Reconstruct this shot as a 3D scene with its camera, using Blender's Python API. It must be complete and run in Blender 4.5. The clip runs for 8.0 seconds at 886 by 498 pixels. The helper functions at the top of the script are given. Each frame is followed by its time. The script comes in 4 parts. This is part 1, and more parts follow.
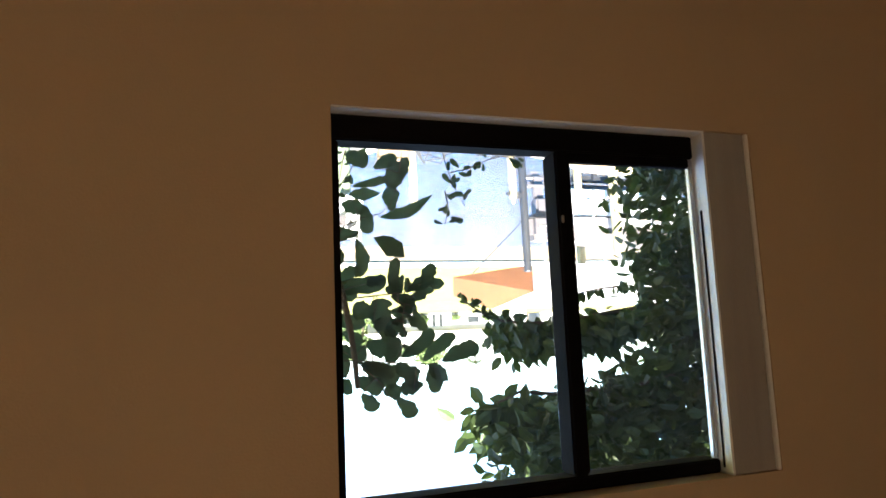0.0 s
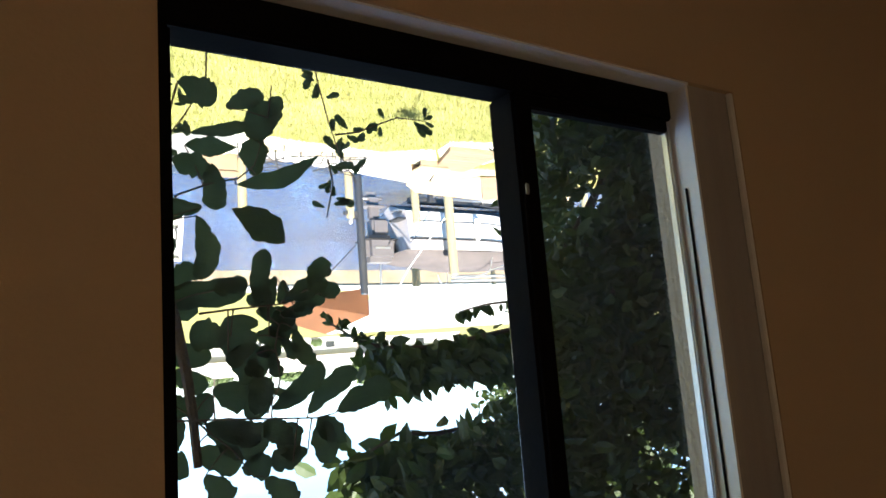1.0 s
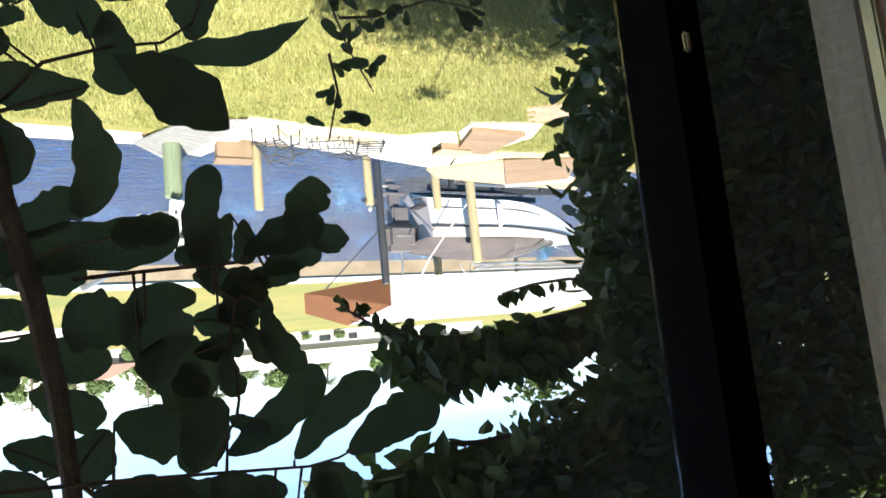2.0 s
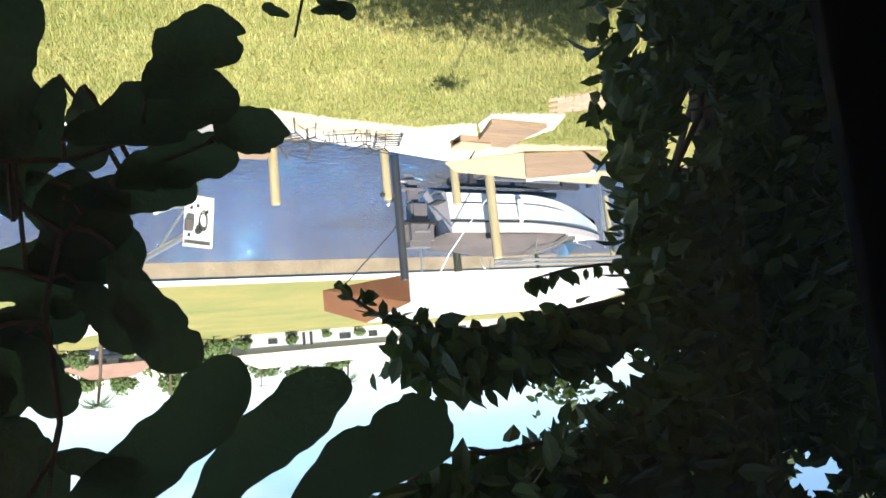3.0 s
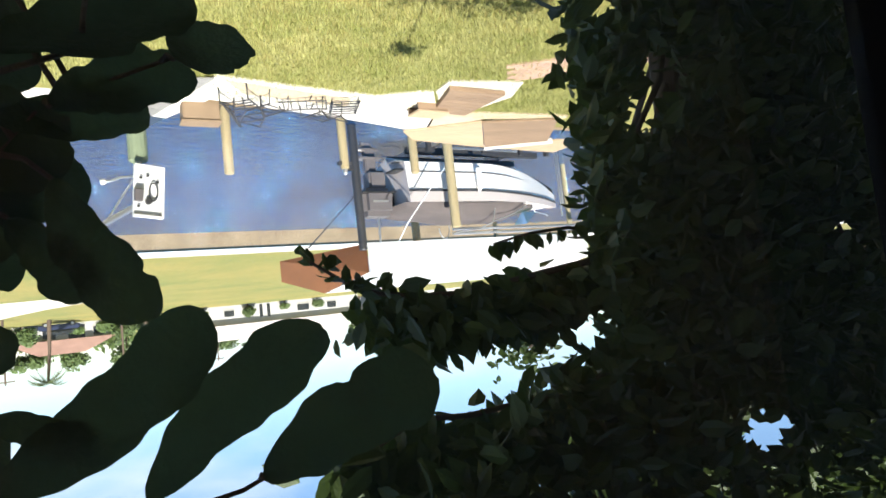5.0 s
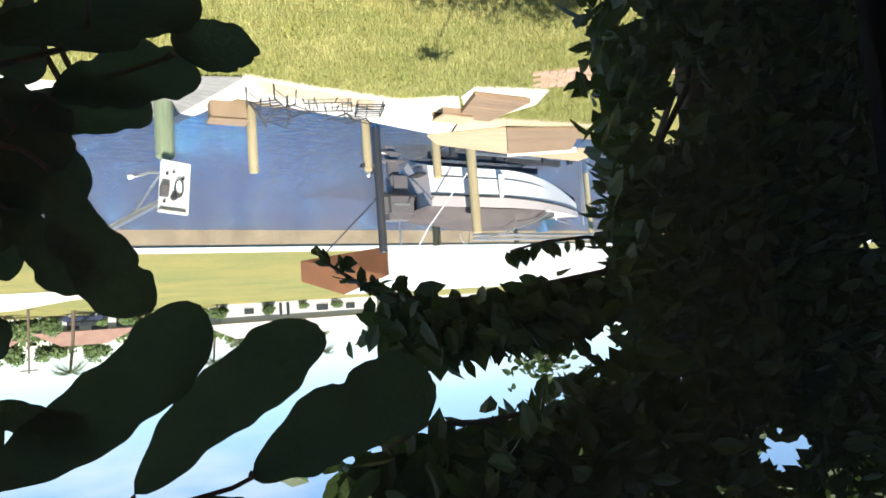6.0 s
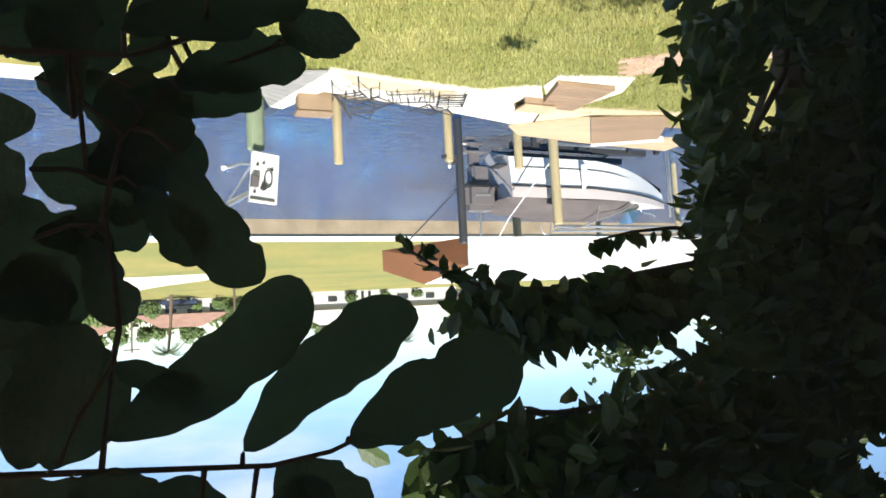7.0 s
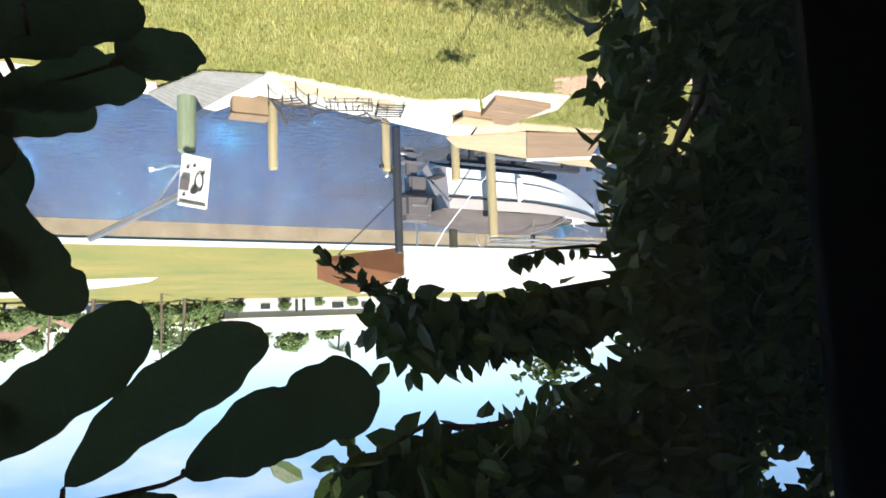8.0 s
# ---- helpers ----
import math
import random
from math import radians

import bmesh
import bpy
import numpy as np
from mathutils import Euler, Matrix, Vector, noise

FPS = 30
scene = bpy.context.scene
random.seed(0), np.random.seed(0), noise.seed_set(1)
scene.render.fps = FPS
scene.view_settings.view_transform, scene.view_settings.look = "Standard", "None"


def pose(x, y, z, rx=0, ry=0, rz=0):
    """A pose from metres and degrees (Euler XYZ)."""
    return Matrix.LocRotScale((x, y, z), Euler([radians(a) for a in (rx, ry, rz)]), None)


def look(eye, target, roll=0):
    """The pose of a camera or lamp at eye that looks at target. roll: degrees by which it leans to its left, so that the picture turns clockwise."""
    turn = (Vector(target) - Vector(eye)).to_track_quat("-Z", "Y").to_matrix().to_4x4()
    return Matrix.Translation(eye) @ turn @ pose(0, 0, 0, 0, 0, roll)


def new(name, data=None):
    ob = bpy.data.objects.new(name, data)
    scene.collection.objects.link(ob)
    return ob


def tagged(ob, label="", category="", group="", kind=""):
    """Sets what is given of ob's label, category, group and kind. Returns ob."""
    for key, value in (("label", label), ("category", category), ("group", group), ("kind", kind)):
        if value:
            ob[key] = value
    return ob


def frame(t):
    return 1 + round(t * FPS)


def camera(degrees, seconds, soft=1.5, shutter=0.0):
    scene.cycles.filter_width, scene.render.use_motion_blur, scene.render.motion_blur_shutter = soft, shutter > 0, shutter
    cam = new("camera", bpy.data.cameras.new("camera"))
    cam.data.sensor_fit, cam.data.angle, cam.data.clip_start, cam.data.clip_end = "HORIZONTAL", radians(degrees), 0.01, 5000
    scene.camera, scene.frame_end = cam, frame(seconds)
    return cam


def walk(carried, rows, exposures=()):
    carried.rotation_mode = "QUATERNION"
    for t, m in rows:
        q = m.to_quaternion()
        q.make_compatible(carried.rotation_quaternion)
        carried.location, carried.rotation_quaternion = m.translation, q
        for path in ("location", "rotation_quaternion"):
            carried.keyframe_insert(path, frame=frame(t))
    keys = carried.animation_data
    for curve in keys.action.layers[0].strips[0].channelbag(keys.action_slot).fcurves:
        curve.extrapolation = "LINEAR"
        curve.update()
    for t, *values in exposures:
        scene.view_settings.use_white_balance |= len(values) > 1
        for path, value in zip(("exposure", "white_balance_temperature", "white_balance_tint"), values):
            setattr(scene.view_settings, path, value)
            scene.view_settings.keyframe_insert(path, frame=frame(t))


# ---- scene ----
cam = camera(67.2, 8.0, soft=1.6)
PATH = [
    (0, (-0.38, -1.489, 4.137), (-1.033, 0.384, 3.885), 177.5),
    (0.5, (-0.427, -1.15, 4.162), (-1.223, 0.656, 3.837), 174.7),
    (1, (-0.481, -0.817, 4.116), (-1.589, 0.822, 3.822), 175.5),
    (1.5, (-0.608, -0.564, 4.1), (-1.645, 1.134, 3.895), 176.2),
    (1.6, (-0.632, -0.518, 4.103), (-1.65, 1.188, 3.873), 175.2),
    (2.8, (-0.855, -0.085, 4.115), (-1.98, 1.543, 3.828), 174.4),
    (3, (-0.881, -0.072, 4.123), (-1.887, 1.635, 3.855), 174.6),
    (3.5, (-0.906, -0.061, 4.135), (-1.882, 1.671, 3.915), 175.5),
    (4, (-0.887, -0.045, 4.139), (-1.943, 1.645, 3.971), 174.9),
    (4.5, (-0.882, -0.028, 4.134), (-1.991, 1.628, 3.97), 173.5),
    (6, (-0.897, -0.034, 4.135), (-1.956, 1.652, 3.949), 175.8),
    (6.5, (-0.892, -0.034, 4.142), (-1.81, 1.735, 3.968), 176.3),
    (7, (-0.887, -0.039, 4.142), (-1.736, 1.763, 3.968), 177.1),
    (7.5, (-0.905, -0.043, 4.141), (-1.802, 1.736, 3.969), 179.0),
    (8, (-0.931, -0.062, 4.133), (-1.946, 1.651, 3.938), 178.0),
]
EXPOSURES = [(0, 3.8), (0.5, 3.35), (1, 2.95), (1.5, 2.6), (1.7, 2.45), (2.8, 2.2), (3.5, 2.0), (8, 1.9)]
walk(cam, [(t, look(eye, target, roll)) for t, eye, target, roll in PATH], EXPOSURES)

# ---- world and sun ----
TO_SUN = Vector((0.3, -0.82, 1.0)).normalized()
world = bpy.data.worlds.new("sky")
scene.world = world
world.use_nodes = True
wn, wl = world.node_tree.nodes, world.node_tree.links
sky = wn.new("ShaderNodeTexSky")
sky.sky_type, sky.sun_disc = "NISHITA", False
sky.air_density, sky.dust_density, sky.ozone_density = 0.9, 0.1, 4.0
sky.sun_elevation = math.asin(TO_SUN.z)
sky.sun_rotation = math.atan2(TO_SUN.x, TO_SUN.y)
coord = wn.new("ShaderNodeTexCoord")
stretch = wn.new("ShaderNodeMapping")
stretch.inputs["Scale"].default_value = (2.0, 2.0, 7.0)
cloud = wn.new("ShaderNodeTexNoise")
cloud.inputs["Scale"].default_value, cloud.inputs["Detail"].default_value = 1.6, 7.0
ramp = wn.new("ShaderNodeValToRGB")
ramp.color_ramp.elements[0].position, ramp.color_ramp.elements[1].position = 0.5, 0.8
mixed = wn.new("ShaderNodeMixRGB")
mixed.inputs["Color2"].default_value = (5.6, 6.1, 7.0, 1)
wl.new(coord.outputs["Generated"], stretch.inputs["Vector"])
wl.new(stretch.outputs["Vector"], cloud.inputs["Vector"])
wl.new(cloud.outputs["Fac"], ramp.inputs["Fac"])
wl.new(ramp.outputs["Color"], mixed.inputs["Fac"])
wl.new(sky.outputs["Color"], mixed.inputs["Color1"])
wl.new(mixed.outputs["Color"], wn["Background"].inputs["Color"])
wn["Background"].inputs["Strength"].default_value = 0.05
sun = new("sun", bpy.data.lights.new("sun", "SUN"))
sun.data.energy, sun.data.angle, sun.data.color = 3.5, radians(0.5), (1.0, 0.965, 0.91)
sun.matrix_world = look((0, 0, 60), Vector((0, 0, 60)) - TO_SUN)

# ---- materials ----
def material(name, base, rough=0.6, other=None, scale=8.0, fine=80.0, bump=0.15, metal=0.0, spread=0.5, stretch_by=(1, 1, 1), vary=0.0, translucent=0.0):
    """A surface with broad stains between two colours, fine grain and relief; vary shifts it from piece to piece."""
    mat = bpy.data.materials.new(name)
    mat.use_nodes = True
    n, l = mat.node_tree.nodes, mat.node_tree.links
    bsdf = n["Principled BSDF"]
    bsdf.inputs["Roughness"].default_value, bsdf.inputs["Metallic"].default_value = rough, metal
    place = n.new("ShaderNodeTexCoord")
    squeeze = n.new("ShaderNodeMapping")
    squeeze.inputs["Scale"].default_value = stretch_by
    l.new(place.outputs["Object"], squeeze.inputs["Vector"])
    broad, grain = n.new("ShaderNodeTexNoise"), n.new("ShaderNodeTexNoise")
    for node, size in ((broad, scale), (grain, fine)):
        node.inputs["Scale"].default_value, node.inputs["Detail"].default_value = size, 5.0
        l.new(squeeze.outputs["Vector"], node.inputs["Vector"])
    both = n.new("ShaderNodeMath")
    both.operation = "MULTIPLY_ADD"
    both.inputs[1].default_value = 0.45
    l.new(grain.outputs["Fac"], both.inputs[0])
    half = n.new("ShaderNodeMath")
    half.operation = "MULTIPLY"
    half.inputs[1].default_value = 0.55
    l.new(broad.outputs["Fac"], half.inputs[0])
    l.new(half.outputs[0], both.inputs[2])
    tone = n.new("ShaderNodeValToRGB")
    low, high = 0.5 - spread * 0.3, 0.5 + spread * 0.3
    tone.color_ramp.elements[0].position, tone.color_ramp.elements[1].position = low, high
    second = other or tuple(c * 0.72 for c in base)
    tone.color_ramp.elements[0].color, tone.color_ramp.elements[1].color = (*second, 1), (*base, 1)
    l.new(both.outputs[0], tone.inputs["Fac"])
    colour = tone.outputs["Color"]
    if vary:
        info, shift, span = n.new("ShaderNodeObjectInfo"), n.new("ShaderNodeHueSaturation"), n.new("ShaderNodeMapRange")
        island = n.new("ShaderNodeNewGeometry")
        total = n.new("ShaderNodeMath")
        total.operation = "ADD"
        l.new(info.outputs["Random"], total.inputs[0])
        l.new(island.outputs["Random Per Island"], total.inputs[1])
        span.inputs["From Max"].default_value = 2.0
        span.inputs["To Min"].default_value, span.inputs["To Max"].default_value = 1 - vary, 1 + vary
        l.new(total.outputs[0], span.inputs["Value"])
        l.new(span.outputs["Result"], shift.inputs["Value"])
        l.new(colour, shift.inputs["Color"])
        colour = shift.outputs["Color"]
    l.new(colour, bsdf.inputs["Base Color"])
    relief = n.new("ShaderNodeBump")
    relief.inputs["Strength"].default_value, relief.inputs["Distance"].default_value = bump, 0.02
    l.new(grain.outputs["Fac"], relief.inputs["Height"])
    l.new(relief.outputs["Normal"], bsdf.inputs["Normal"])
    if translucent:
        thin, blend = n.new("ShaderNodeBsdfTranslucent"), n.new("ShaderNodeMixShader")
        l.new(colour, thin.inputs["Color"])
        blend.inputs["Fac"].default_value = translucent
        l.new(bsdf.outputs[0], blend.inputs[1])
        l.new(thin.outputs[0], blend.inputs[2])
        l.new(blend.outputs[0], n["Material Output"].inputs["Surface"])
    return mat


def glass_material(name, tint, gloss, glare_haze=0.0):
    mat = bpy.data.materials.new(name)
    mat.use_nodes = True
    n, l = mat.node_tree.nodes, mat.node_tree.links
    clear, shine, blend, edge, scaled = (n.new(k) for k in ("ShaderNodeBsdfTransparent", "ShaderNodeBsdfGlossy", "ShaderNodeMixShader", "ShaderNodeFresnel", "ShaderNodeMath"))
    clear.inputs["Color"].default_value = (*tint, 1)
    shine.inputs["Roughness"].default_value = 0.02
    scaled.operation = "MULTIPLY"
    scaled.inputs[1].default_value = gloss
    l.new(edge.outputs[0], scaled.inputs[0])
    l.new(scaled.outputs[0], blend.inputs["Fac"])
    through_glass = clear.outputs[0]
    # faint translucent film puts lens glare into the pane as an even haze
    if glare_haze:
        film, veil = n.new("ShaderNodeBsdfTranslucent"), n.new("ShaderNodeMixShader")
        film.inputs["Color"].default_value = (0.9, 0.93, 1.0, 1)
        veil.inputs["Fac"].default_value = glare_haze
        l.new(clear.outputs[0], veil.inputs[1])
        l.new(film.outputs[0], veil.inputs[2])
        through_glass = veil.outputs[0]
    l.new(through_glass, blend.inputs[1])
    l.new(shine.outputs[0], blend.inputs[2])
    l.new(blend.outputs[0], n["Material Output"].inputs["Surface"])
    return mat


def water_material():
    mat = bpy.data.materials.new("canal_water")
    mat.use_nodes = True
    n, l = mat.node_tree.nodes, mat.node_tree.links
    bsdf = n["Principled BSDF"]
    bsdf.inputs["Roughness"].default_value, bsdf.inputs["Metallic"].default_value = 0.06, 0.93
    place = n.new("ShaderNodeTexCoord")
    squeeze = n.new("ShaderNodeMapping")
    squeeze.inputs["Scale"].default_value = (0.9, 2.2, 1)
    squeeze.inputs["Rotation"].default_value = (0, 0, 0.35)
    l.new(place.outputs["Object"], squeeze.inputs["Vector"])
    big, small, total, relief = (n.new(k) for k in ("ShaderNodeTexNoise", "ShaderNodeTexNoise", "ShaderNodeMath", "ShaderNodeBump"))
    big.inputs["Scale"].default_value, big.inputs["Detail"].default_value = 2.9, 3
    small.inputs["Scale"].default_value, small.inputs["Detail"].default_value = 9.0, 3
    l.new(squeeze.outputs[0], big.inputs["Vector"])
    l.new(squeeze.outputs[0], small.inputs["Vector"])
    total.operation = "MULTIPLY_ADD"
    total.inputs[1].default_value = 0.5
    l.new(small.outputs["Fac"], total.inputs[0])
    l.new(big.outputs["Fac"], total.inputs[2])
    # ripple glints painted into the base colour, lighter blue on the crests
    tone = n.new("ShaderNodeValToRGB")
    tone.color_ramp.elements[0].position, tone.color_ramp.elements[1].position = 0.55, 0.95
    tone.color_ramp.elements[0].color, tone.color_ramp.elements[1].color = (0.012, 0.135, 0.38, 1), (0.045, 0.29, 0.66, 1)
    l.new(total.outputs[0], tone.inputs["Fac"])
    l.new(tone.outputs["Color"], bsdf.inputs["Base Color"])
    relief.inputs["Strength"].default_value, relief.inputs["Distance"].default_value = 1.0, 0.42
    l.new(total.outputs[0], relief.inputs["Height"])
    l.new(relief.outputs[0], bsdf.inputs["Normal"])
    return mat


PLASTER = material("tan_wall_paint", (0.52, 0.38, 0.25), 0.75, (0.48, 0.35, 0.23), 1.2, 160, 0.08, spread=1.2)
STUCCO = material("tan_stucco", (0.4, 0.32, 0.23), 0.9, (0.32, 0.25, 0.18), 3, 60, 0.5)
CEILING = material("ceiling_paint", (0.7, 0.62, 0.5), 0.8, (0.66, 0.58, 0.47), 2, 90, 0.15)
CARPET = material("beige_carpet", (0.36, 0.27, 0.18), 0.95, (0.28, 0.2, 0.13), 4, 220, 0.6)
JAMB_WOOD = material("grey_board_paint", (0.36, 0.33, 0.32), 0.6, (0.3, 0.275, 0.265), 3, 90, 0.1, stretch_by=(8, 8, 0.6))
JAMB_WHITE = material("white_jamb_paint", (0.86, 0.85, 0.84), 0.45, (0.8, 0.79, 0.78), 5, 70, 0.08)
BRONZE = material("dark_bronze_aluminium", (0.006, 0.005, 0.006), 0.7, (0.004, 0.0035, 0.004), 6, 120, 0.05)
BRONZE.node_tree.nodes["Principled BSDF"].inputs["Specular IOR Level"].default_value = 0.04
PANEL = material("chalky_panel_paint", (0.55, 0.54, 0.53), 0.6, (0.47, 0.46, 0.45), 3, 40, 0.05)
ALUMINIUM = material("bare_aluminium", (0.6, 0.6, 0.6), 0.35, (0.5, 0.5, 0.5), 9, 90, 0.05, metal=0.9)
GLASS = glass_material("window_glass", (0.97, 0.98, 0.97), 0.09, 0.005)
GREEN_GLASS = glass_material("green_screen_glass", (0.25, 0.5, 0.4), 1.0)
WATER = water_material()
LAWN = material("lawn_soil_and_grass", (0.26, 0.2, 0.055), 0.95, (0.12, 0.145, 0.035), 0.13, 2.6, 0.7, spread=0.5)
BLADE = material("grass_blade", (0.35, 0.33, 0.125), 0.7, (0.2, 0.215, 0.05), 0.9, 6, 0.1, vary=0.6, translucent=0.25)
CONCRETE = material("pale_concrete", (0.66, 0.62, 0.55), 0.85, (0.52, 0.48, 0.42), 1.3, 45, 0.3)
SEAWALL = material("stained_seawall_concrete", (0.3, 0.22, 0.13), 0.9, (0.17, 0.12, 0.07), 0.8, 20, 0.4)
TAN_SLAB = material("tan_concrete", (0.5, 0.4, 0.28), 0.85, (0.42, 0.33, 0.23), 1.3, 45, 0.3)
PLANK = material("tan_dock_plank", (0.46, 0.34, 0.21), 0.8, (0.36, 0.26, 0.16), 2, 60, 0.3, stretch_by=(1, 6, 6), vary=0.12)
# darker copy of the tan plank, with the timber's shade in its colour
PLANK_SHADED = material("shaded_dock_plank", (0.27, 0.18, 0.11), 0.8, (0.2, 0.13, 0.08), 2, 60, 0.3, stretch_by=(1, 6, 6), vary=0.15)
# grey stands for the shadow on the dock's corner, painted as plank colour
PLANK_SHADOW = material("shadow_grey_plank", (0.27, 0.26, 0.24), 0.85, (0.19, 0.185, 0.17), 2, 60, 0.3, stretch_by=(6, 1, 6), vary=0.15)
BRICK = material("pink_paver", (0.46, 0.3, 0.23), 0.85, (0.38, 0.24, 0.18), 4, 60, 0.4, vary=0.2)
PILE = material("treated_timber_pile", (0.36, 0.29, 0.16), 0.85, (0.25, 0.2, 0.11), 3, 40, 0.5, stretch_by=(5, 5, 0.5))
PILE_GREEN = material("green_treated_pile", (0.2, 0.24, 0.15), 0.85, (0.13, 0.16, 0.1), 3, 40, 0.5, stretch_by=(5, 5, 0.5))
PILE_BLACK = material("black_wrapped_pile", (0.03, 0.03, 0.033), 0.5, (0.02, 0.02, 0.022), 3, 40, 0.2)
GELCOAT = material("white_gelcoat", (0.72, 0.69, 0.65), 0.25, (0.64, 0.61, 0.57), 1, 30, 0.03)
HULL_GREY = material("grey_hull_bottom", (0.16, 0.135, 0.125), 0.6, (0.1, 0.085, 0.08), 1.5, 30, 0.1)
DARK = material("dark_vinyl", (0.035, 0.033, 0.035), 0.5, (0.02, 0.02, 0.02), 4, 60, 0.1)
TOPSIDE = material("pale_taupe_gelcoat", (0.46, 0.41, 0.39), 0.3, (0.4, 0.35, 0.335), 1, 30, 0.03)
COVER = material("brown_boat_cover", (0.1, 0.08, 0.075), 0.85, (0.06, 0.05, 0.047), 2, 50, 0.4)
COWL = material("grey_engine_cowl", (0.12, 0.105, 0.105), 0.35, (0.09, 0.08, 0.08), 4, 60, 0.05)
CANVAS = material("white_canopy_canvas", (0.82, 0.8, 0.76), 0.8, (0.76, 0.74, 0.7), 0.8, 60, 0.15)
RUST = material("brown_gable_board", (0.26, 0.1, 0.036), 0.8, (0.19, 0.075, 0.028), 1.5, 40, 0.3)
TERRACOTTA = material("terracotta_tile", (0.24, 0.14, 0.1), 0.85, (0.16, 0.09, 0.065), 0.7, 8, 0.5, vary=0.1)
HOUSE_WHITE = material("white_house_paint", (0.44, 0.425, 0.41), 0.8, (0.36, 0.345, 0.33), 0.3, 6, 0.1)
ROOF_PALE = material("pale_roof_sheet", (0.42, 0.37, 0.34), 0.7, (0.33, 0.29, 0.27), 0.3, 5, 0.2)
DARK_PANE = material("dark_window_pane", (0.03, 0.035, 0.04), 0.15, (0.02, 0.022, 0.025), 0.4, 4, 0.02)
CAR_BLUE = material("dark_blue_car_paint", (0.03, 0.04, 0.08), 0.25, (0.025, 0.03, 0.06), 1, 20, 0.02)
LEAF = material("broad_green_leaf", (0.05, 0.085, 0.04), 0.45, (0.036, 0.06, 0.028), 30, 240, 0.2, vary=0.25, translucent=0.35)
VINE = material("small_tree_leaf", (0.06, 0.095, 0.02), 0.5, (0.035, 0.06, 0.014), 14, 120, 0.2, vary=0.4, translucent=0.4)
TWIG = material("brown_twig_bark", (0.12, 0.085, 0.06), 0.85, (0.08, 0.055, 0.04), 30, 150, 0.4)
PALM = material("palm_frond", (0.1, 0.13, 0.05), 0.6, (0.07, 0.09, 0.035), 1, 10, 0.2, vary=0.3)
SHRUB = material("far_shrub_leaf", (0.09, 0.13, 0.035), 0.6, (0.05, 0.08, 0.02), 1, 10, 0.2, vary=0.4)
DRIVE = material("pale_driveway", (0.6, 0.55, 0.48), 0.9, (0.52, 0.47, 0.41), 0.4, 8, 0.2)


GLOBE = bpy.data.materials.new("fill_lamp_glow")
GLOBE.use_nodes = True
GLOBE.node_tree.nodes["Principled BSDF"].inputs["Emission Color"].default_value = (1.0, 0.8, 0.54, 1)
GLOBE.node_tree.nodes["Principled BSDF"].inputs["Emission Strength"].default_value = 4.4


# ---- building helpers ----
def link(name, bm, mat, smooth=False):
    data = bpy.data.meshes.new(name)
    bm.normal_update()
    bm.to_mesh(data)
    bm.free()
    data.materials.append(mat)
    if smooth:
        for face in data.polygons:
            face.use_smooth = True
    return new(name, data)


def part(name, bm, mat, parent, label="", smooth=False):
    ob = link(name, bm, mat, smooth)
    ob.parent = parent
    ob.matrix_parent_inverse = Matrix.Translation(-parent.location) if parent.parent is None else Matrix()
    return tagged(ob, label)


def thing(name, at, label, category, group="", kind=""):
    """An Empty at the thing's base; parts keep world coordinates."""
    ob = new(name)
    ob.empty_display_size = 0.2
    ob.location = at
    return tagged(ob, label, category, group, kind)


def structure(name, bm, mat, label, category, smooth=False):
    return tagged(link(name, bm, mat, smooth), label, category, kind="structure")


def box(bm, x0, x1, y0, y1, z0, z1, m=None, bevel=0.0):
    made = bmesh.ops.create_cube(bm, size=1.0)["verts"]
    bmesh.ops.scale(bm, vec=(abs(x1 - x0), abs(y1 - y0), abs(z1 - z0)), verts=made)
    bmesh.ops.translate(bm, vec=((x0 + x1) / 2, (y0 + y1) / 2, (z0 + z1) / 2), verts=made)
    if bevel:
        edges = list({e for v in made for e in v.link_edges})
        made = list({v for f in bmesh.ops.bevel(bm, geom=edges, offset=bevel, segments=2, affect="EDGES")["faces"] for v in f.verts} | {v for v in made if v.is_valid})
    if m is not None:
        bmesh.ops.transform(bm, matrix=m, verts=made)
    return bm


def boxed(*args, **kw):
    return box(bmesh.new(), *args, **kw)


def tube(bm, points, radii, sides=8):
    """A round rod along points; one radius, or one for each point."""
    points = [Vector(p) for p in points]
    radii = radii if isinstance(radii, (list, tuple)) else [radii] * len(points)
    rings = []
    for i, p in enumerate(points):
        way = (points[min(i + 1, len(points) - 1)] - points[max(i - 1, 0)]).normalized()
        side = way.cross(Vector((0.13, 0.31, 1)) if abs(way.z) < 0.9 else Vector((1, 0.2, 0))).normalized()
        up = way.cross(side)
        rings.append([bm.verts.new(p + radii[i] * (math.cos(a) * side + math.sin(a) * up)) for a in (2 * math.pi * k / sides for k in range(sides))])
    for a, b in zip(rings, rings[1:]):
        for k in range(sides):
            bm.faces.new((a[k], a[(k + 1) % sides], b[(k + 1) % sides], b[k]))
    bm.faces.new(rings[0][::-1])
    bm.faces.new(rings[-1])
    return bm


def rod(points, radii, sides=8):
    return tube(bmesh.new(), points, radii, sides)


def slab(points, z0, z1, bm=None):
    """A flat plate over a plan outline."""
    bm = bm or bmesh.new()
    low = [bm.verts.new((x, y, z0)) for x, y in points]
    top = [bm.verts.new((x, y, z1)) for x, y in points]
    bm.faces.new(low[::-1])
    bm.faces.new(top)
    for i in range(len(points)):
        j = (i + 1) % len(points)
        bm.faces.new((low[i], low[j], top[j], top[i]))
    bmesh.ops.recalc_face_normals(bm, faces=bm.faces)
    return bm


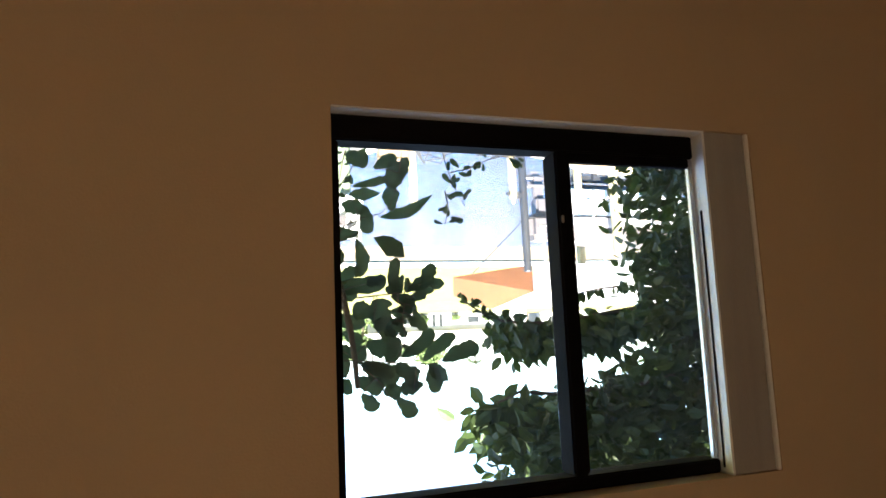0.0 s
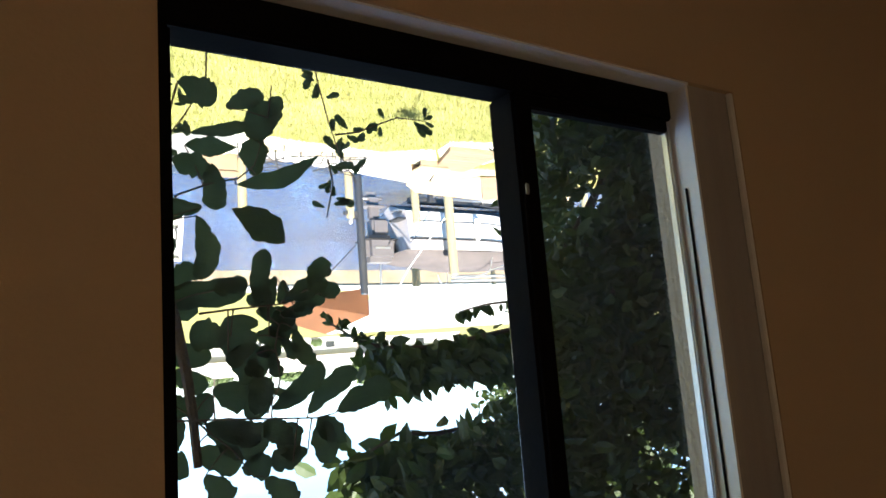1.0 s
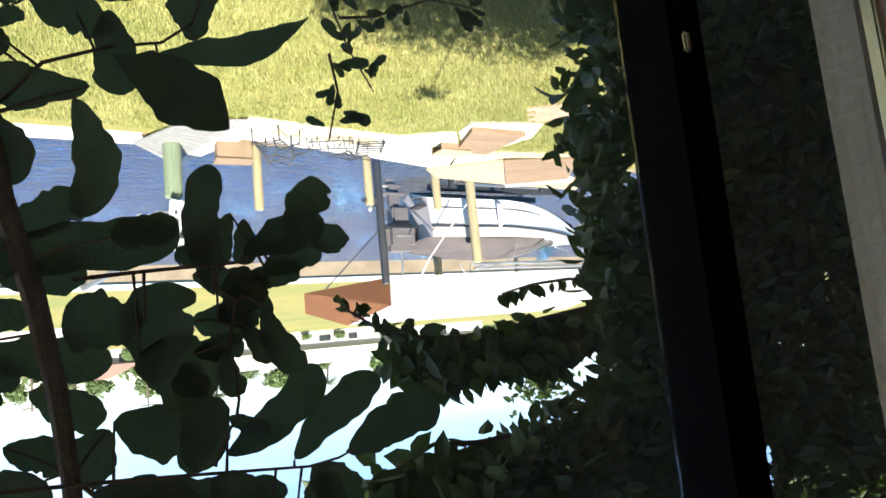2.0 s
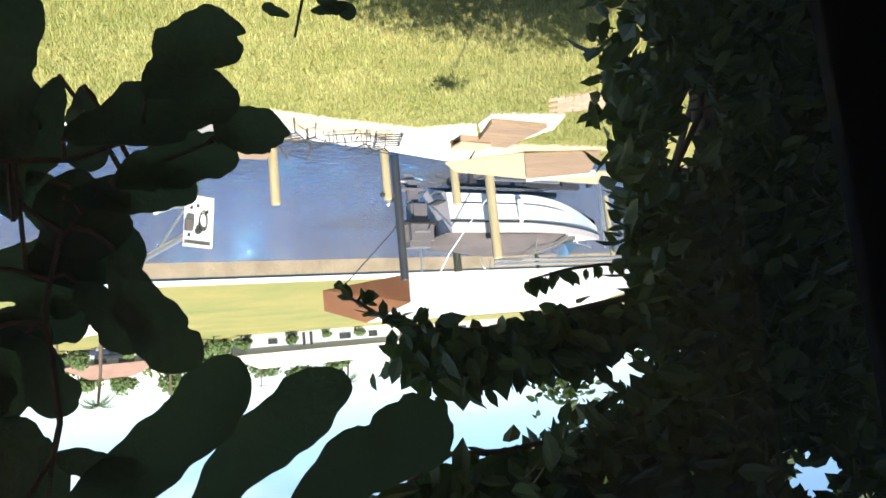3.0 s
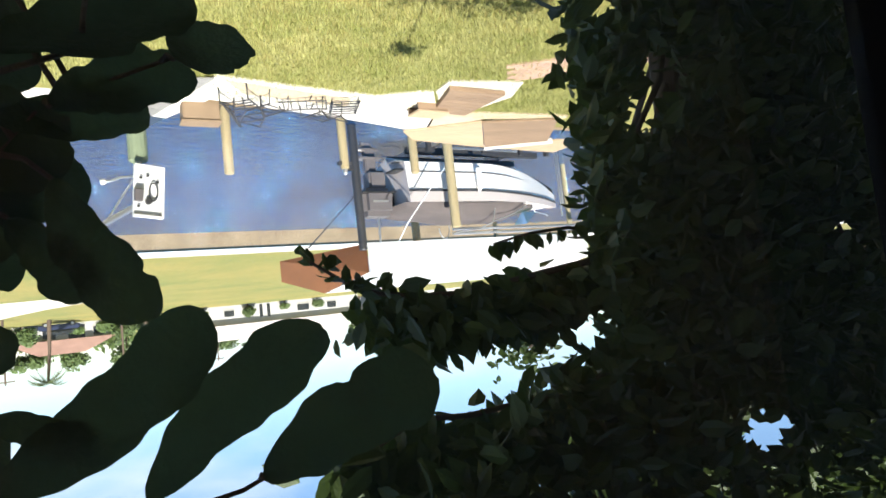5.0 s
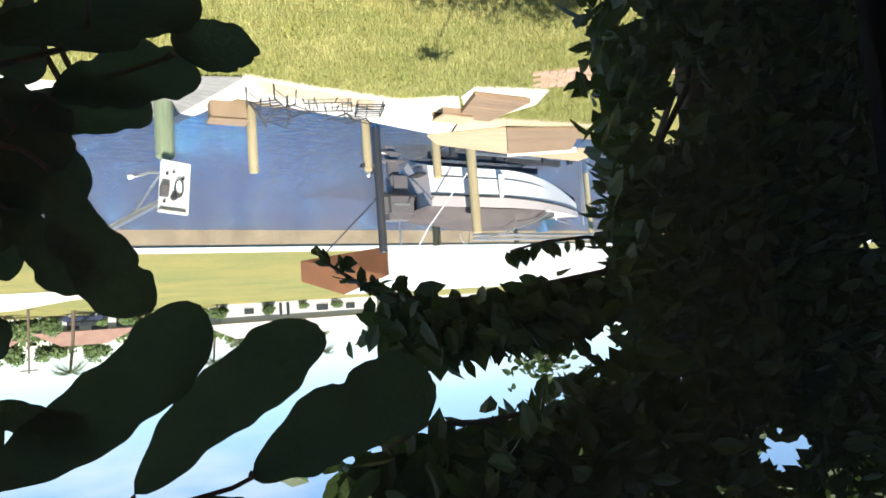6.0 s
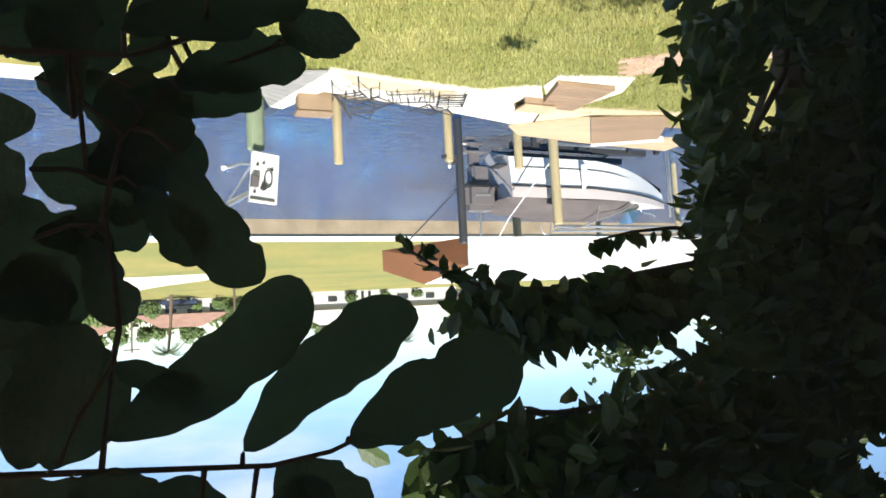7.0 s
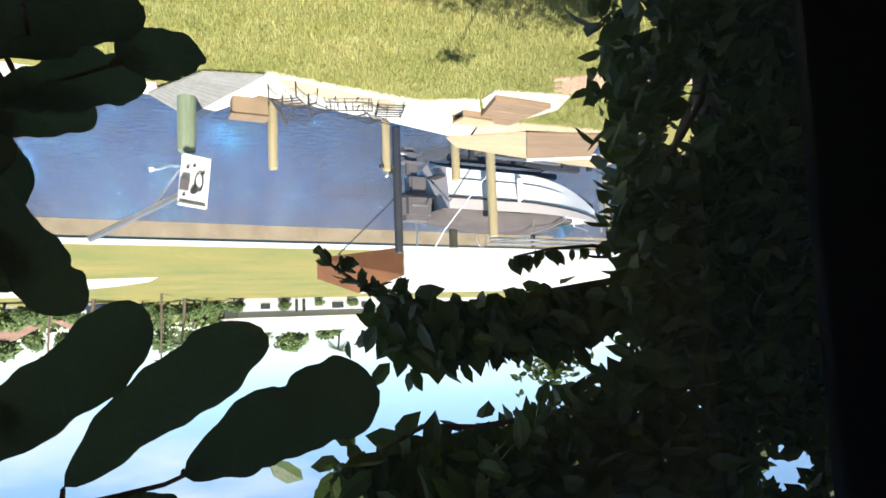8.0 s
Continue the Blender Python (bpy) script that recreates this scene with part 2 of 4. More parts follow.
def pierced(x0, x1, y0, y1, z0, z1, hx0, hx1, hz0, hz1):
    """A thick wall along x with one opening through it."""
    bm = bmesh.new()
    xs, zs = (x0, hx0, hx1, x1), (z0, hz0, hz1, z1)
    grid = {(i, j, k): bm.verts.new((xs[i], y, zs[j])) for i in range(4) for j in range(4) for k, y in enumerate((y0, y1))}
    for i in range(3):
        for j in range(3):
            if (i, j) != (1, 1):
                for k in (0, 1):
                    bm.faces.new([grid[i + a, j + b, k] for a, b in ((0, 0), (1, 0), (1, 1), (0, 1))])
    for rim in ([(1, 1), (2, 1), (2, 2), (1, 2)], [(0, 0), (1, 0), (2, 0), (3, 0), (3, 1), (3, 2), (3, 3), (2, 3), (1, 3), (0, 3), (0, 2), (0, 1)]):
        for a, b in zip(rim, rim[1:] + rim[:1]):
            bm.faces.new((grid[(*a, 0)], grid[(*b, 0)], grid[(*b, 1)], grid[(*a, 1)]))
    bmesh.ops.recalc_face_normals(bm, faces=bm.faces)
    return bm


# ---- the room ----
WX0, WX1, WZ0, WZ1 = -1.856, -0.638, 3.597, 4.547  # the opening in the inner wall
FLOOR_Z, CEIL_Z = 2.72, 5.2
structure("wall_north", pierced(-4.6, 2.6, 0.0, 0.13, FLOOR_Z, CEIL_Z, WX0, WX1, WZ0, WZ1), PLASTER, "smooth tan painted plaster wall round a window", "wall")
structure("wall_south", boxed(-4.6, 2.6, -4.4, -4.25, FLOOR_Z, CEIL_Z), PLASTER, "plain tan painted wall behind the viewer", "wall")
structure("wall_west", boxed(-4.75, -4.6, -4.4, 0.13, FLOOR_Z, CEIL_Z), PLASTER, "plain tan painted side wall", "wall")
structure("wall_east", boxed(2.6, 2.75, -4.4, 0.13, FLOOR_Z, CEIL_Z), PLASTER, "plain tan painted side wall", "wall")
structure("floor", boxed(-4.75, 2.75, -4.4, 0.13, FLOOR_Z - 0.25, FLOOR_Z), CARPET, "plain beige carpeted floor of the upper room", "floor")
structure("ceiling", boxed(-4.75, 2.75, -4.4, 0.13, CEIL_Z, CEIL_Z + 0.12), CEILING, "plain pale painted ceiling", "ceiling")
structure("wall_outer", pierced(-9.0, 6.0, 0.136, 0.2, 0.0, 5.45, -1.8, -0.64, 3.60, 4.55), STUCCO, "rough tan stucco outer house wall", "wall")
structure("house_side_west", boxed(-9.0, -8.8, -8.0, 0.13, 0.0, 5.45), STUCCO, "rough tan stucco side wall of the house", "wall")
structure("house_side_east", boxed(5.8, 6.0, -8.0, 0.13, 0.0, 5.45), STUCCO, "rough tan stucco side wall of the house", "wall")
# roof out of view, added to throw shade; its overhang is tuned for that
roof = bmesh.new()
slab([(-9.6, -8.6), (6.6, -8.6), (6.6, 0.65), (-9.6, 0.65)], 5.46, 5.62, roof)
structure("house_roof", roof, STUCCO, "unseen overhanging roof slab, added to shade the leaves and lawn", "roof")

# the sliding window in its opening
window = thing("window_1", (-1.2, 0.1, WZ0), "dark bronze aluminium sliding window in a deep reveal", "window", kind="structure")
part("jamb_board", boxed(WX0, -1.708, 0.014, 0.081, WZ0, WZ1), JAMB_WOOD, window, "grey painted flat board beside the window")
# white strip added for the window light that catches this edge
part("lit_edge_strip", boxed(WX0 + 0.001, WX0 + 0.012, 0.001, 0.0135, WZ0 + 0.001, WZ1 - 0.001, bevel=0.002), JAMB_WHITE, window, "thin white strip painting the light on the reveal's edge")
part("jamb_lining", boxed(-1.7075, -1.7, 0.013, 0.081, WZ0, WZ1), JAMB_WHITE, window, "white painted lining of the reveal")
part("sill_board", boxed(-1.6995, WX1 - 0.002, 0.004, 0.054, WZ0, WZ0 + 0.004), JAMB_WHITE, window, "white painted sill")
part("bottom_rail", boxed(-1.6995, WX1, 0.055, 0.125, WZ0 + 0.001, 3.664, bevel=0.004), BRONZE, window)
part("top_rail", boxed(-1.6995, WX1, 0.055, 0.125, 4.51, WZ1 - 0.001, bevel=0.004), BRONZE, window)
part("side_stile", boxed(-0.664, WX1 - 0.001, 0.053, 0.123, 3.665, 4.509, bevel=0.004), BRONZE, window)
part("meeting_stile", boxed(-1.29, -1.243, 0.05, 0.124, 3.665, 4.509, bevel=0.006), BRONZE, window)
part("sash_rail", boxed(-1.684, -1.2905, 0.058, 0.082, 3.665, 3.692, bevel=0.003), BRONZE, window)
part("far_stile", boxed(-1.6995, -1.685, 0.062, 0.08, 3.665, 4.509, bevel=0.003), ALUMINIUM, window, "bare aluminium side channel")
part("track_seal", boxed(-1.6998, -1.696, 0.04, 0.044, 3.82, 4.53), BRONZE, window, "thin dark sealing strip")
part("latch", boxed(-1.258, -1.25, 0.044, 0.0495, 3.84, 3.86, bevel=0.002), ALUMINIUM, window, "small metal latch")
for x0, x1, y, z0 in ((-1.242, -0.665, 0.114, 3.665), (-1.684, -1.2905, 0.07, 3.6925)):
    pane = part("pane", boxed(x0, x1, y, y + 0.003, z0, 4.509), GLASS, window, "clear glass pane")
    pane.visible_shadow = False

# an unseen warm lamp, added behind the viewer to brighten the walls
lamp = thing("fill_lamp", (-0.1, -3.9, CEIL_Z), "added warm fill lamp, a globe on the ceiling out of view", "lamp")
part("rose", rod([(-0.1, -3.9, CEIL_Z), (-0.1, -3.9, CEIL_Z - 0.05)], [0.09, 0.07], 16), BRONZE, lamp)
bm = bmesh.new()
bmesh.ops.create_uvsphere(bm, u_segments=20, v_segments=12, radius=0.15)
bmesh.ops.translate(bm, vec=(-0.1, -3.9, CEIL_Z - 0.19), verts=bm.verts)
part("globe", bm, GLOBE, lamp, "glowing globe of the added lamp", True)

# ---- ground, canal and far bank ----
bm = bmesh.new()
# the far bank's rise is shaped to fit the camera's view
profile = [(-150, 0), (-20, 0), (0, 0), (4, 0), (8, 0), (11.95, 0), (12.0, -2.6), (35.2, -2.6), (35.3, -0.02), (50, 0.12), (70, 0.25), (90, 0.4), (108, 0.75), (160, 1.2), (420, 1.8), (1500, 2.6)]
xs = [-1500, -500, -200, -120, -80, -50, -30, -20, -12, -6, 0, 6, 14, 30, 60, 120, 300, 900]
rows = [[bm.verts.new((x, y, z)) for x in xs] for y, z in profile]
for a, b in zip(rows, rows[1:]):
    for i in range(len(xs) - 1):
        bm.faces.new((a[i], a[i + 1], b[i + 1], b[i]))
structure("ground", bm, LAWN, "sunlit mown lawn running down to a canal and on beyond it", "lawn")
bm = bmesh.new()
bm.faces.new([bm.verts.new(v) for v in ((-900, 11.9, -0.9), (700, 11.9, -0.9), (700, 35.4, -0.9), (-900, 35.4, -0.9))])
structure("water", bm, WATER, "rippled blue canal water in sunshine", "canal water")
structure("seawall", boxed(-300, 200, 35.02, 35.28, -2.0, 0.0), SEAWALL, "stained brown concrete seawall on the far bank", "seawall")
structure("seawall_cap", boxed(-300, 200, 34.9, 35.9, 0.004, 0.2, bevel=0.02), CONCRETE, "pale concrete cap along the far seawall", "seawall cap")
structure("seawall_near", boxed(-120, 120, 12.01, 12.2, -2.0, -0.01), SEAWALL, "stained concrete seawall below the lawn", "seawall")
drive = bmesh.new()
lip = [(14, 60, 95), (8, 62, 95), (0.4, 64, 92), (-2.5, 63.5, 83), (-4.5, 62.5, 77), (-7, 61.5, 72), (-8.8, 60.5, 66)]
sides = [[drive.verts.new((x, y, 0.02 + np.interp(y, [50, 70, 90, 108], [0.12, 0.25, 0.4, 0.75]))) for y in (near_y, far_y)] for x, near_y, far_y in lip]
for a, b in zip(sides, sides[1:]):
    drive.faces.new((a[0], a[1], b[1], b[0]))
bmesh.ops.recalc_face_normals(drive, faces=drive.faces)
bmesh.ops.solidify(drive, geom=drive.faces[:], thickness=-0.05)
structure("driveway", drive, DRIVE, "pale driveway crossing the far lawn", "driveway")

# grass blades on the near lawn
count = 190000
rng = np.random.default_rng(4)
gx, gy = rng.uniform(-12.5, 2.0, count), rng.uniform(4.2, 11.6, count)
turn, tall, lean = rng.uniform(0, 2 * np.pi, count), rng.uniform(0.03, 0.1, count), rng.uniform(0.005, 0.07, count)
wide = 0.007
verts = np.empty((count * 3, 3))
verts[0::3] = np.stack([gx - wide * np.cos(turn), gy - wide * np.sin(turn), np.full(count, -0.004)], 1)
verts[1::3] = np.stack([gx + wide * np.cos(turn), gy + wide * np.sin(turn), np.full(count, -0.004)], 1)
verts[2::3] = np.stack([gx - lean * np.sin(turn), gy + lean * np.cos(turn), tall], 1)
data = bpy.data.meshes.new("grass")
data.from_pydata(verts.tolist(), [], np.arange(count * 3).reshape(-1, 3).tolist())
data.materials.append(BLADE)
tagged(new("grass", data), "dense short green grass blades of the sunlit lawn", "grass", kind="stuff")

# concrete dock along the near bank
dock = [(-3.98, 10.58), (-5.37, 10.75), (-7.02, 10.85), (-8.0, 10.3), (-8.75, 11.35), (-9.3, 12.75), (-8.75, 12.75), (-7.0, 12.3), (-4.45, 11.8), (-4.15, 11.75), (-3.4, 13.67), (-3.1, 13.5)]
tagged(structure("dock", slab(dock, -0.16, 0.05), CONCRETE, "sun-bleached concrete dock slab at the lawn's edge", "dock"), kind="structure")
structure("dock_edge", slab([(-2.45, 12.0), (12, 12.0), (12, 12.5), (-2.6, 12.5)], -0.2, 0.05), CONCRETE, "pale concrete seawall cap beside the lawn", "seawall cap")


# tan band on the dock, built as a thin slab
structure("dock_tan_band", slab([(-4.15, 10.72), (-6.6, 11.05), (-6.75, 11.55), (-4.65, 11.3)], 0.051, 0.058), TAN_SLAB, "tan band along the concrete dock", "mat")


def planked(name, corners, z, thick, mat, count, label):
    """A deck between four plan corners, laid plank by plank from the first side to the opposite one."""
    deck = thing(name, (*corners[0], z), label, "deck", kind="structure")
    a, b, c, d = (Vector((*p, 0)) for p in corners)
    for i in range(count):
        u0, u1 = (i + 0.04) / count, (i + 0.96) / count
        plan = [a.lerp(b, u0), a.lerp(b, u1), d.lerp(c, u1), d.lerp(c, u0)]
        part("plank", slab([(p.x, p.y) for p in plan], z, z + thick), mat, deck)
    return deck


planked("shadow_deck", [(-3.95, 10.62), (-3.2, 13.5), (-2.35, 12.35), (-3.0, 10.9)], 0.056, 0.03, PLANK_SHADOW, 14, "grey plank deck painting the shadow beside the dock")
planked("tan_deck", [(-8.75, 12.8), (-9.4, 13.4), (-11.75, 13.7), (-10.2, 11.7)], 0.06, 0.05, PLANK, 12, "tan timber deck beside the boat lift")
planked("shaded_deck", [(-10.22, 11.7), (-11.76, 13.68), (-13.2, 12.8), (-12.0, 11.1)], 0.07, 0.05, PLANK_SHADED, 12, "timber deck beside the boat lift, its shade painted brown")
planked("far_tan_deck", [(-11.8, 13.7), (-14.4, 13.85), (-14.4, 12.4), (-13.25, 12.8)], 0.065, 0.05, PLANK, 10, "tan timber deck end over the water")
planked("brown_step", [(-8.1, 9.9), (-8.55, 11.2), (-9.38, 11.25), (-9.4, 9.85)], 0.06, 0.09, PLANK_SHADED, 8, "low brown timber step on the dock")
structure("dock_walk", slab([(-8.0, 9.75), (-9.5, 9.4), (-9.85, 10.2), (-9.5, 11.3), (-8.85, 11.3), (-8.05, 10.3)], -0.1, 0.045), CONCRETE, "pale concrete landing beside the brick path", "landing")
structure("dock_strip", slab([(-9.35, 12.7), (-8.8, 11.4), (-9.55, 11.3), (-12.2, 10.95), (-12.3, 11.15), (-10.2, 11.65)], -0.1, 0.05), TAN_SLAB, "narrow tan concrete strip beside the decks", "landing")
structure("deck_edge", slab([(-11.72, 13.66), (-13.3, 12.72), (-13.45, 12.86), (-11.85, 13.82)], 0.05, 0.15), CONCRETE, "pale edge board between the decks", "edge board")
tan_step = thing("timber_step", (-8.2, 11.0, 0.05), "low tan timber step box on the concrete dock", "step")
part("tread", boxed(-8.75, -8.0, 10.9, 11.35, 0.2, 0.24, bevel=0.006), PLANK, tan_step)
part("riser", boxed(-8.73, -8.02, 10.92, 10.95, 0.05, 0.2), PLANK_SHADED, tan_step)
part("riser", boxed(-8.73, -8.02, 11.3, 11.33, 0.05, 0.2), PLANK_SHADED, tan_step)

path = thing("brick_path", (-9.6, 8.9, 0), "pinkish brick paver path meeting the dock", "path", kind="structure")
paver = boxed(-0.145, 0.145, -0.07, 0.07, 0.0, 0.05, bevel=0.006)
first = part("brick", paver, BRICK, path)
first_data = first.data
first.matrix_world = Matrix.Translation((0, 0, 0))
for i in range(18):
    for j in range(6):
        ob = first if i == j == 0 else new("brick", first_data)
        ob.parent = path
        ob.matrix_parent_inverse = Matrix.Translation(-path.location)
        along, across = 0.3 * i + (0.15 if j % 2 else 0), 0.15 * j
        ob.matrix_basis = pose(-8.75 - 0.77 * along - 0.64 * across, 8.75 - 0.64 * along + 0.77 * across, -0.008 + 0.004 * ((i * 7 + j * 3) % 3), 0, 0, 39.7)

# ---- piles ----
def pile(x, y, z0, z1, r, mat, label, cap=True):
    ob = thing("mooring_pile", (x, y, z0), label, "pile")
    part("shaft", rod([(x, y, z0), (x + 0.004, y, (z0 + z1) / 2), (x, y, z1)], [r * 1.05, r, r * 0.97], 16), mat, ob, smooth=False)
    if cap:
        part("pile_top", rod([(x, y, z1), (x, y, z1 + 0.03)], [r * 0.95, r * 0.8], 16), mat, ob)
    return ob


pile(-4.62, 12.5, -2.6, 1.2, 0.095, PILE, "round treated timber mooring pile in the water")
pile(-7.44, 13.3, -2.6, 0.85, 0.1, PILE, "round treated timber mooring pile in the water")
pile(-9.72, 14.0, -2.6, 0.75, 0.11, PILE, "round treated timber pile beside the deck")
pile(-11.85, 15.5, -2.6, 1.95, 0.14, PILE, "tall timber pile beside the boat")
pile(-13.6, 20.6, -2.6, 1.9, 0.13, PILE, "tall timber pile behind the boat")
pile(-17.8, 15.6, -2.6, 1.4, 0.13, PILE, "timber pile near the boat's bow")
pile(-8.92, 15.7, -2.6, 2.45, 0.115, PILE_BLACK, "tall black-wrapped pile of the boat lift")
light = thing("dock_light", (-7.44, 13.3, 0.88), "small dock light on a timber pile", "lamp")
part("bracket", boxed(-7.6, -7.28, 13.25, 13.35, 0.72, 0.8), DARK, light)
part("lamp_head", rod([(-7.44, 13.3, 0.88), (-7.44, 13.3, 0.98), (-7.44, 13.3, 1.02)], [0.05, 0.05, 0.02], 10), ALUMINIUM, light)

# the thick green pile with a white power panel and a davit arm
def near(p, eye=Vector((-0.94, 0.07, 4.15)), by=0.937):
    return eye + (Vector(p) - eye) * by


pile(-2.99, 12.25, -2.6, 1.07, 0.165, PILE_GREEN, "thick green treated pile carrying a white panel")
panel = thing("power_panel", (-3.0, 12.1, 1.1), "white board with hoses and sockets on a green pile", "panel")
lean = Matrix.Translation(near((-3.2, 12.85, 1.5))) @ pose(0, 0, 0, 0, 5, -12) @ Matrix.Scale(0.94, 4)
part("post", rod([(-2.99, 12.25, 1.05), (-3.0, 12.2, 1.4)], 0.055, 10), ALUMINIUM, panel)
part("board", boxed(-0.27, 0.24, 0, 0.04, -0.47, 0.46, m=lean, bevel=0.008), PANEL, panel)
for x0, x1, z0, z1 in ((-0.29, -0.25, -0.49, 0.48), (-0.25, 0.24, 0.44, 0.48), (-0.25, 0.24, -0.49, -0.45)):
    part("rim", boxed(x0, x1, -0.06, 0.042, z0, z1, m=lean), PANEL, panel)
part("hose", rod([lean @ Vector((-0.1 + 0.075 * math.cos(a), -0.03 - 0.002 * a, 0.0 + 0.17 * math.sin(a))) for a in [0.4 * k for k in range(24)]], 0.012, 6), DARK, panel, "coiled black hose")
part("socket", rod([lean @ Vector((-0.02, 0, 0.18)), lean @ Vector((-0.02, -0.06, 0.18))], 0.055, 12), DARK, panel, "round black socket")
for x, z in ((0.12, -0.25), (0.0, -0.3), (0.15, 0.28), (-0.18, -0.2)):
    part("bolt", boxed(x - 0.02, x + 0.02, -0.03, 0.0, z - 0.02, z + 0.02, m=lean), DARK, panel)
part("junction_box", boxed(0.1, 0.24, -0.1, 0.0, -0.02, 0.2, m=lean, bevel=0.01), COWL, panel, "grey junction box")
davit = thing("davit_arm", (-2.95, 12.2, 1.4), "bare aluminium davit arm reaching over the water", "davit")
part("arm", rod([near((-3.1, 13.0, 1.68)), near((-1.5, 13.05, 2.62))], 0.055, 8), ALUMINIUM, davit)
part("strut", rod([near((-3.0, 13.0, 1.25)), near((-2.55, 13.02, 1.96))], 0.02, 8), ALUMINIUM, davit)
part("crank", rod([near(p) for p in ((-3.0, 12.95, 1.2), (-2.8, 12.9, 1.22), (-2.6, 12.9, 1.3), (-2.5, 12.9, 1.3))], 0.023, 8), ALUMINIUM, davit)
part("knob", rod([near((-2.53, 12.9, 1.3)), near((-2.45, 12.9, 1.32))], 0.047, 10), GELCOAT, davit, "white crank knob")

# folded chairs and a crate on the dock
def lounge_chair(x, y, turn, folded):
    ob = thing("folding_chair", (x, y, 0.05), "dark metal folding chair lying on the dock" if folded else "dark metal dock chair with slatted seat", "chair", "chairs on the dock")
    m = Matrix.Translation((x, y, 0.05)) @ pose(0, 0, 0, 0, 0, turn)
    h = 0.1 if folded else 0.26
    for sx in (-0.25, 0.25):
        part("leg", rod([m @ Vector((sx, -0.28, 0)), m @ Vector((sx, -0.25, h)), m @ Vector((sx, 0.3, h * 1.05)), m @ Vector((sx, 0.36, 0))], 0.014, 6), DARK, ob)
        part("back_post", rod([m @ Vector((sx, 0.28, h)), m @ Vector((sx, 0.62 if folded else 0.45, h * (1.2 if folded else 1.7)))], 0.014, 6), DARK, ob)
    for k in range(4):
        yy = -0.18 + 0.14 * k
        part("slat", rod([m @ Vector((-0.25, yy, h)), m @ Vector((0.25, yy, h))], 0.011, 5), DARK, ob)
    for k in range(2):
        f = 0.45 + 0.5 * k
        yy, zz = 0.28 + f * (0.34 if folded else 0.17), h * (1 + f * (0.2 if folded else 0.7))
        part("back_slat", rod([m @ Vector((-0.25, yy, zz)), m @ Vector((0.25, yy, zz))], 0.011, 5), DARK, ob)


lounge_chair(-4.5, 11.15, 40, False)
lounge_chair(-5.05, 11.3, -30, False)
lounge_chair(-5.6, 11.45, 115, True)
lounge_chair(-6.15, 11.5, 160, False)
lounge_chair(-6.65, 11.5, 200, True)
CRATE = material("faded_brown_board", (0.24, 0.165, 0.1), 0.8, (0.19, 0.13, 0.08), 3, 60, 0.2)
crate = thing("dock_box", (-4.05, 12.0, -0.25), "brown timber box hung at the dock's edge", "box")
m = Matrix.Translation((-4.05, 12.05, -0.13)) @ pose(0, 0, 0, 0, 0, 4)
part("body", boxed(-0.32, 0.32, -0.12, 0.18, -0.28, 0.5, m=m, bevel=0.01), CRATE, crate)
part("lid", boxed(-0.35, 0.35, -0.15, 0.21, 0.501, 0.54, m=m, bevel=0.008), CRATE, crate)
part("front_panel", boxed(-0.3, 0.3, -0.135, -0.121, -0.26, 0.48, m=m), CRATE, crate)
part("bracket", rod([(-4.42, 11.95, 0.0), (-4.75, 12.0, 0.45)], 0.03, 6), DARK, crate)

# ---- the boat on its lift ----
boat = thing("motor_boat", (-14, 17.2, -0.7), "white open motor boat with a grey outboard, hung on a lift", "boat")
LONG, STERN, BEAM, KEEL = 6.3, -10.75, 1.15, -0.46


def hull_section(u):
    """Half breadths and heights at u from stern to bow: keel, chine, rub rail, gunwale."""
    bow = max(0.0, (u - 0.45) / 0.55)
    half = BEAM * (1 - bow ** 2.3)
    return [(0.0, KEEL + 0.95 * bow ** 2.6), (half * 0.88 * (1 - 0.3 * bow), -0.1 + 0.8 * bow ** 2.2), (half * 0.98, 0.78 + 0.2 * bow), (half, 1.12 + 0.04 * bow)]


def loft(bm, lo, hi, inset=0.0):
    """The two sides of the hull between two of its lines."""
    for sign in (-1, 1):
        last = None
        for k in range(25):
            u = k / 24
            sec = hull_section(u)
            x = STERN - LONG * u - (0.0 if u < 0.55 else 0.25 * (sec[hi][1] - KEEL) * ((u - 0.55) / 0.45))
            pair = [bm.verts.new((x, 17.2 + sign * (max(b - inset, 0)), z)) for b, z in (sec[lo], sec[hi])]
            if last:
                bm.faces.new((last[0], last[1], pair[1], pair[0]))
            last = pair
    return bm


part("hull_bottom", loft(bmesh.new(), 0, 1), HULL_GREY, boat, "grey painted hull bottom", True)
part("hull_side", loft(bmesh.new(), 1, 2), GELCOAT, boat, "", True)
part("topside", loft(bmesh.new(), 2, 3), TOPSIDE, boat, "taupe upper hull band", True)
stripe = bmesh.new()
for k in range(24):
    pts = []
    for u in (k / 24, (k + 1) / 24):
        (b0, z0), (b1, z1) = hull_section(u)[2], hull_section(u)[3]
        bend = 0.0 if u < 0.55 else 0.25 * (z0 - KEEL) * ((u - 0.55) / 0.45)
        pts.append((STERN - LONG * u - bend, 17.2 - b0 - 0.012, z0))
    tube(stripe, pts, 0.035, 6)
part("rub_rail", stripe, DARK, boat, "dark rubbing strake")
transom = bmesh.new()
sec = hull_section(0)
transom.faces.new([transom.verts.new((STERN + 0.001, 17.2 + b, z)) for b, z in ([(-b, z) for b, z in sec[::-1]] + sec[1:])])
part("transom", transom, TOPSIDE, boat)
spray = bmesh.new()
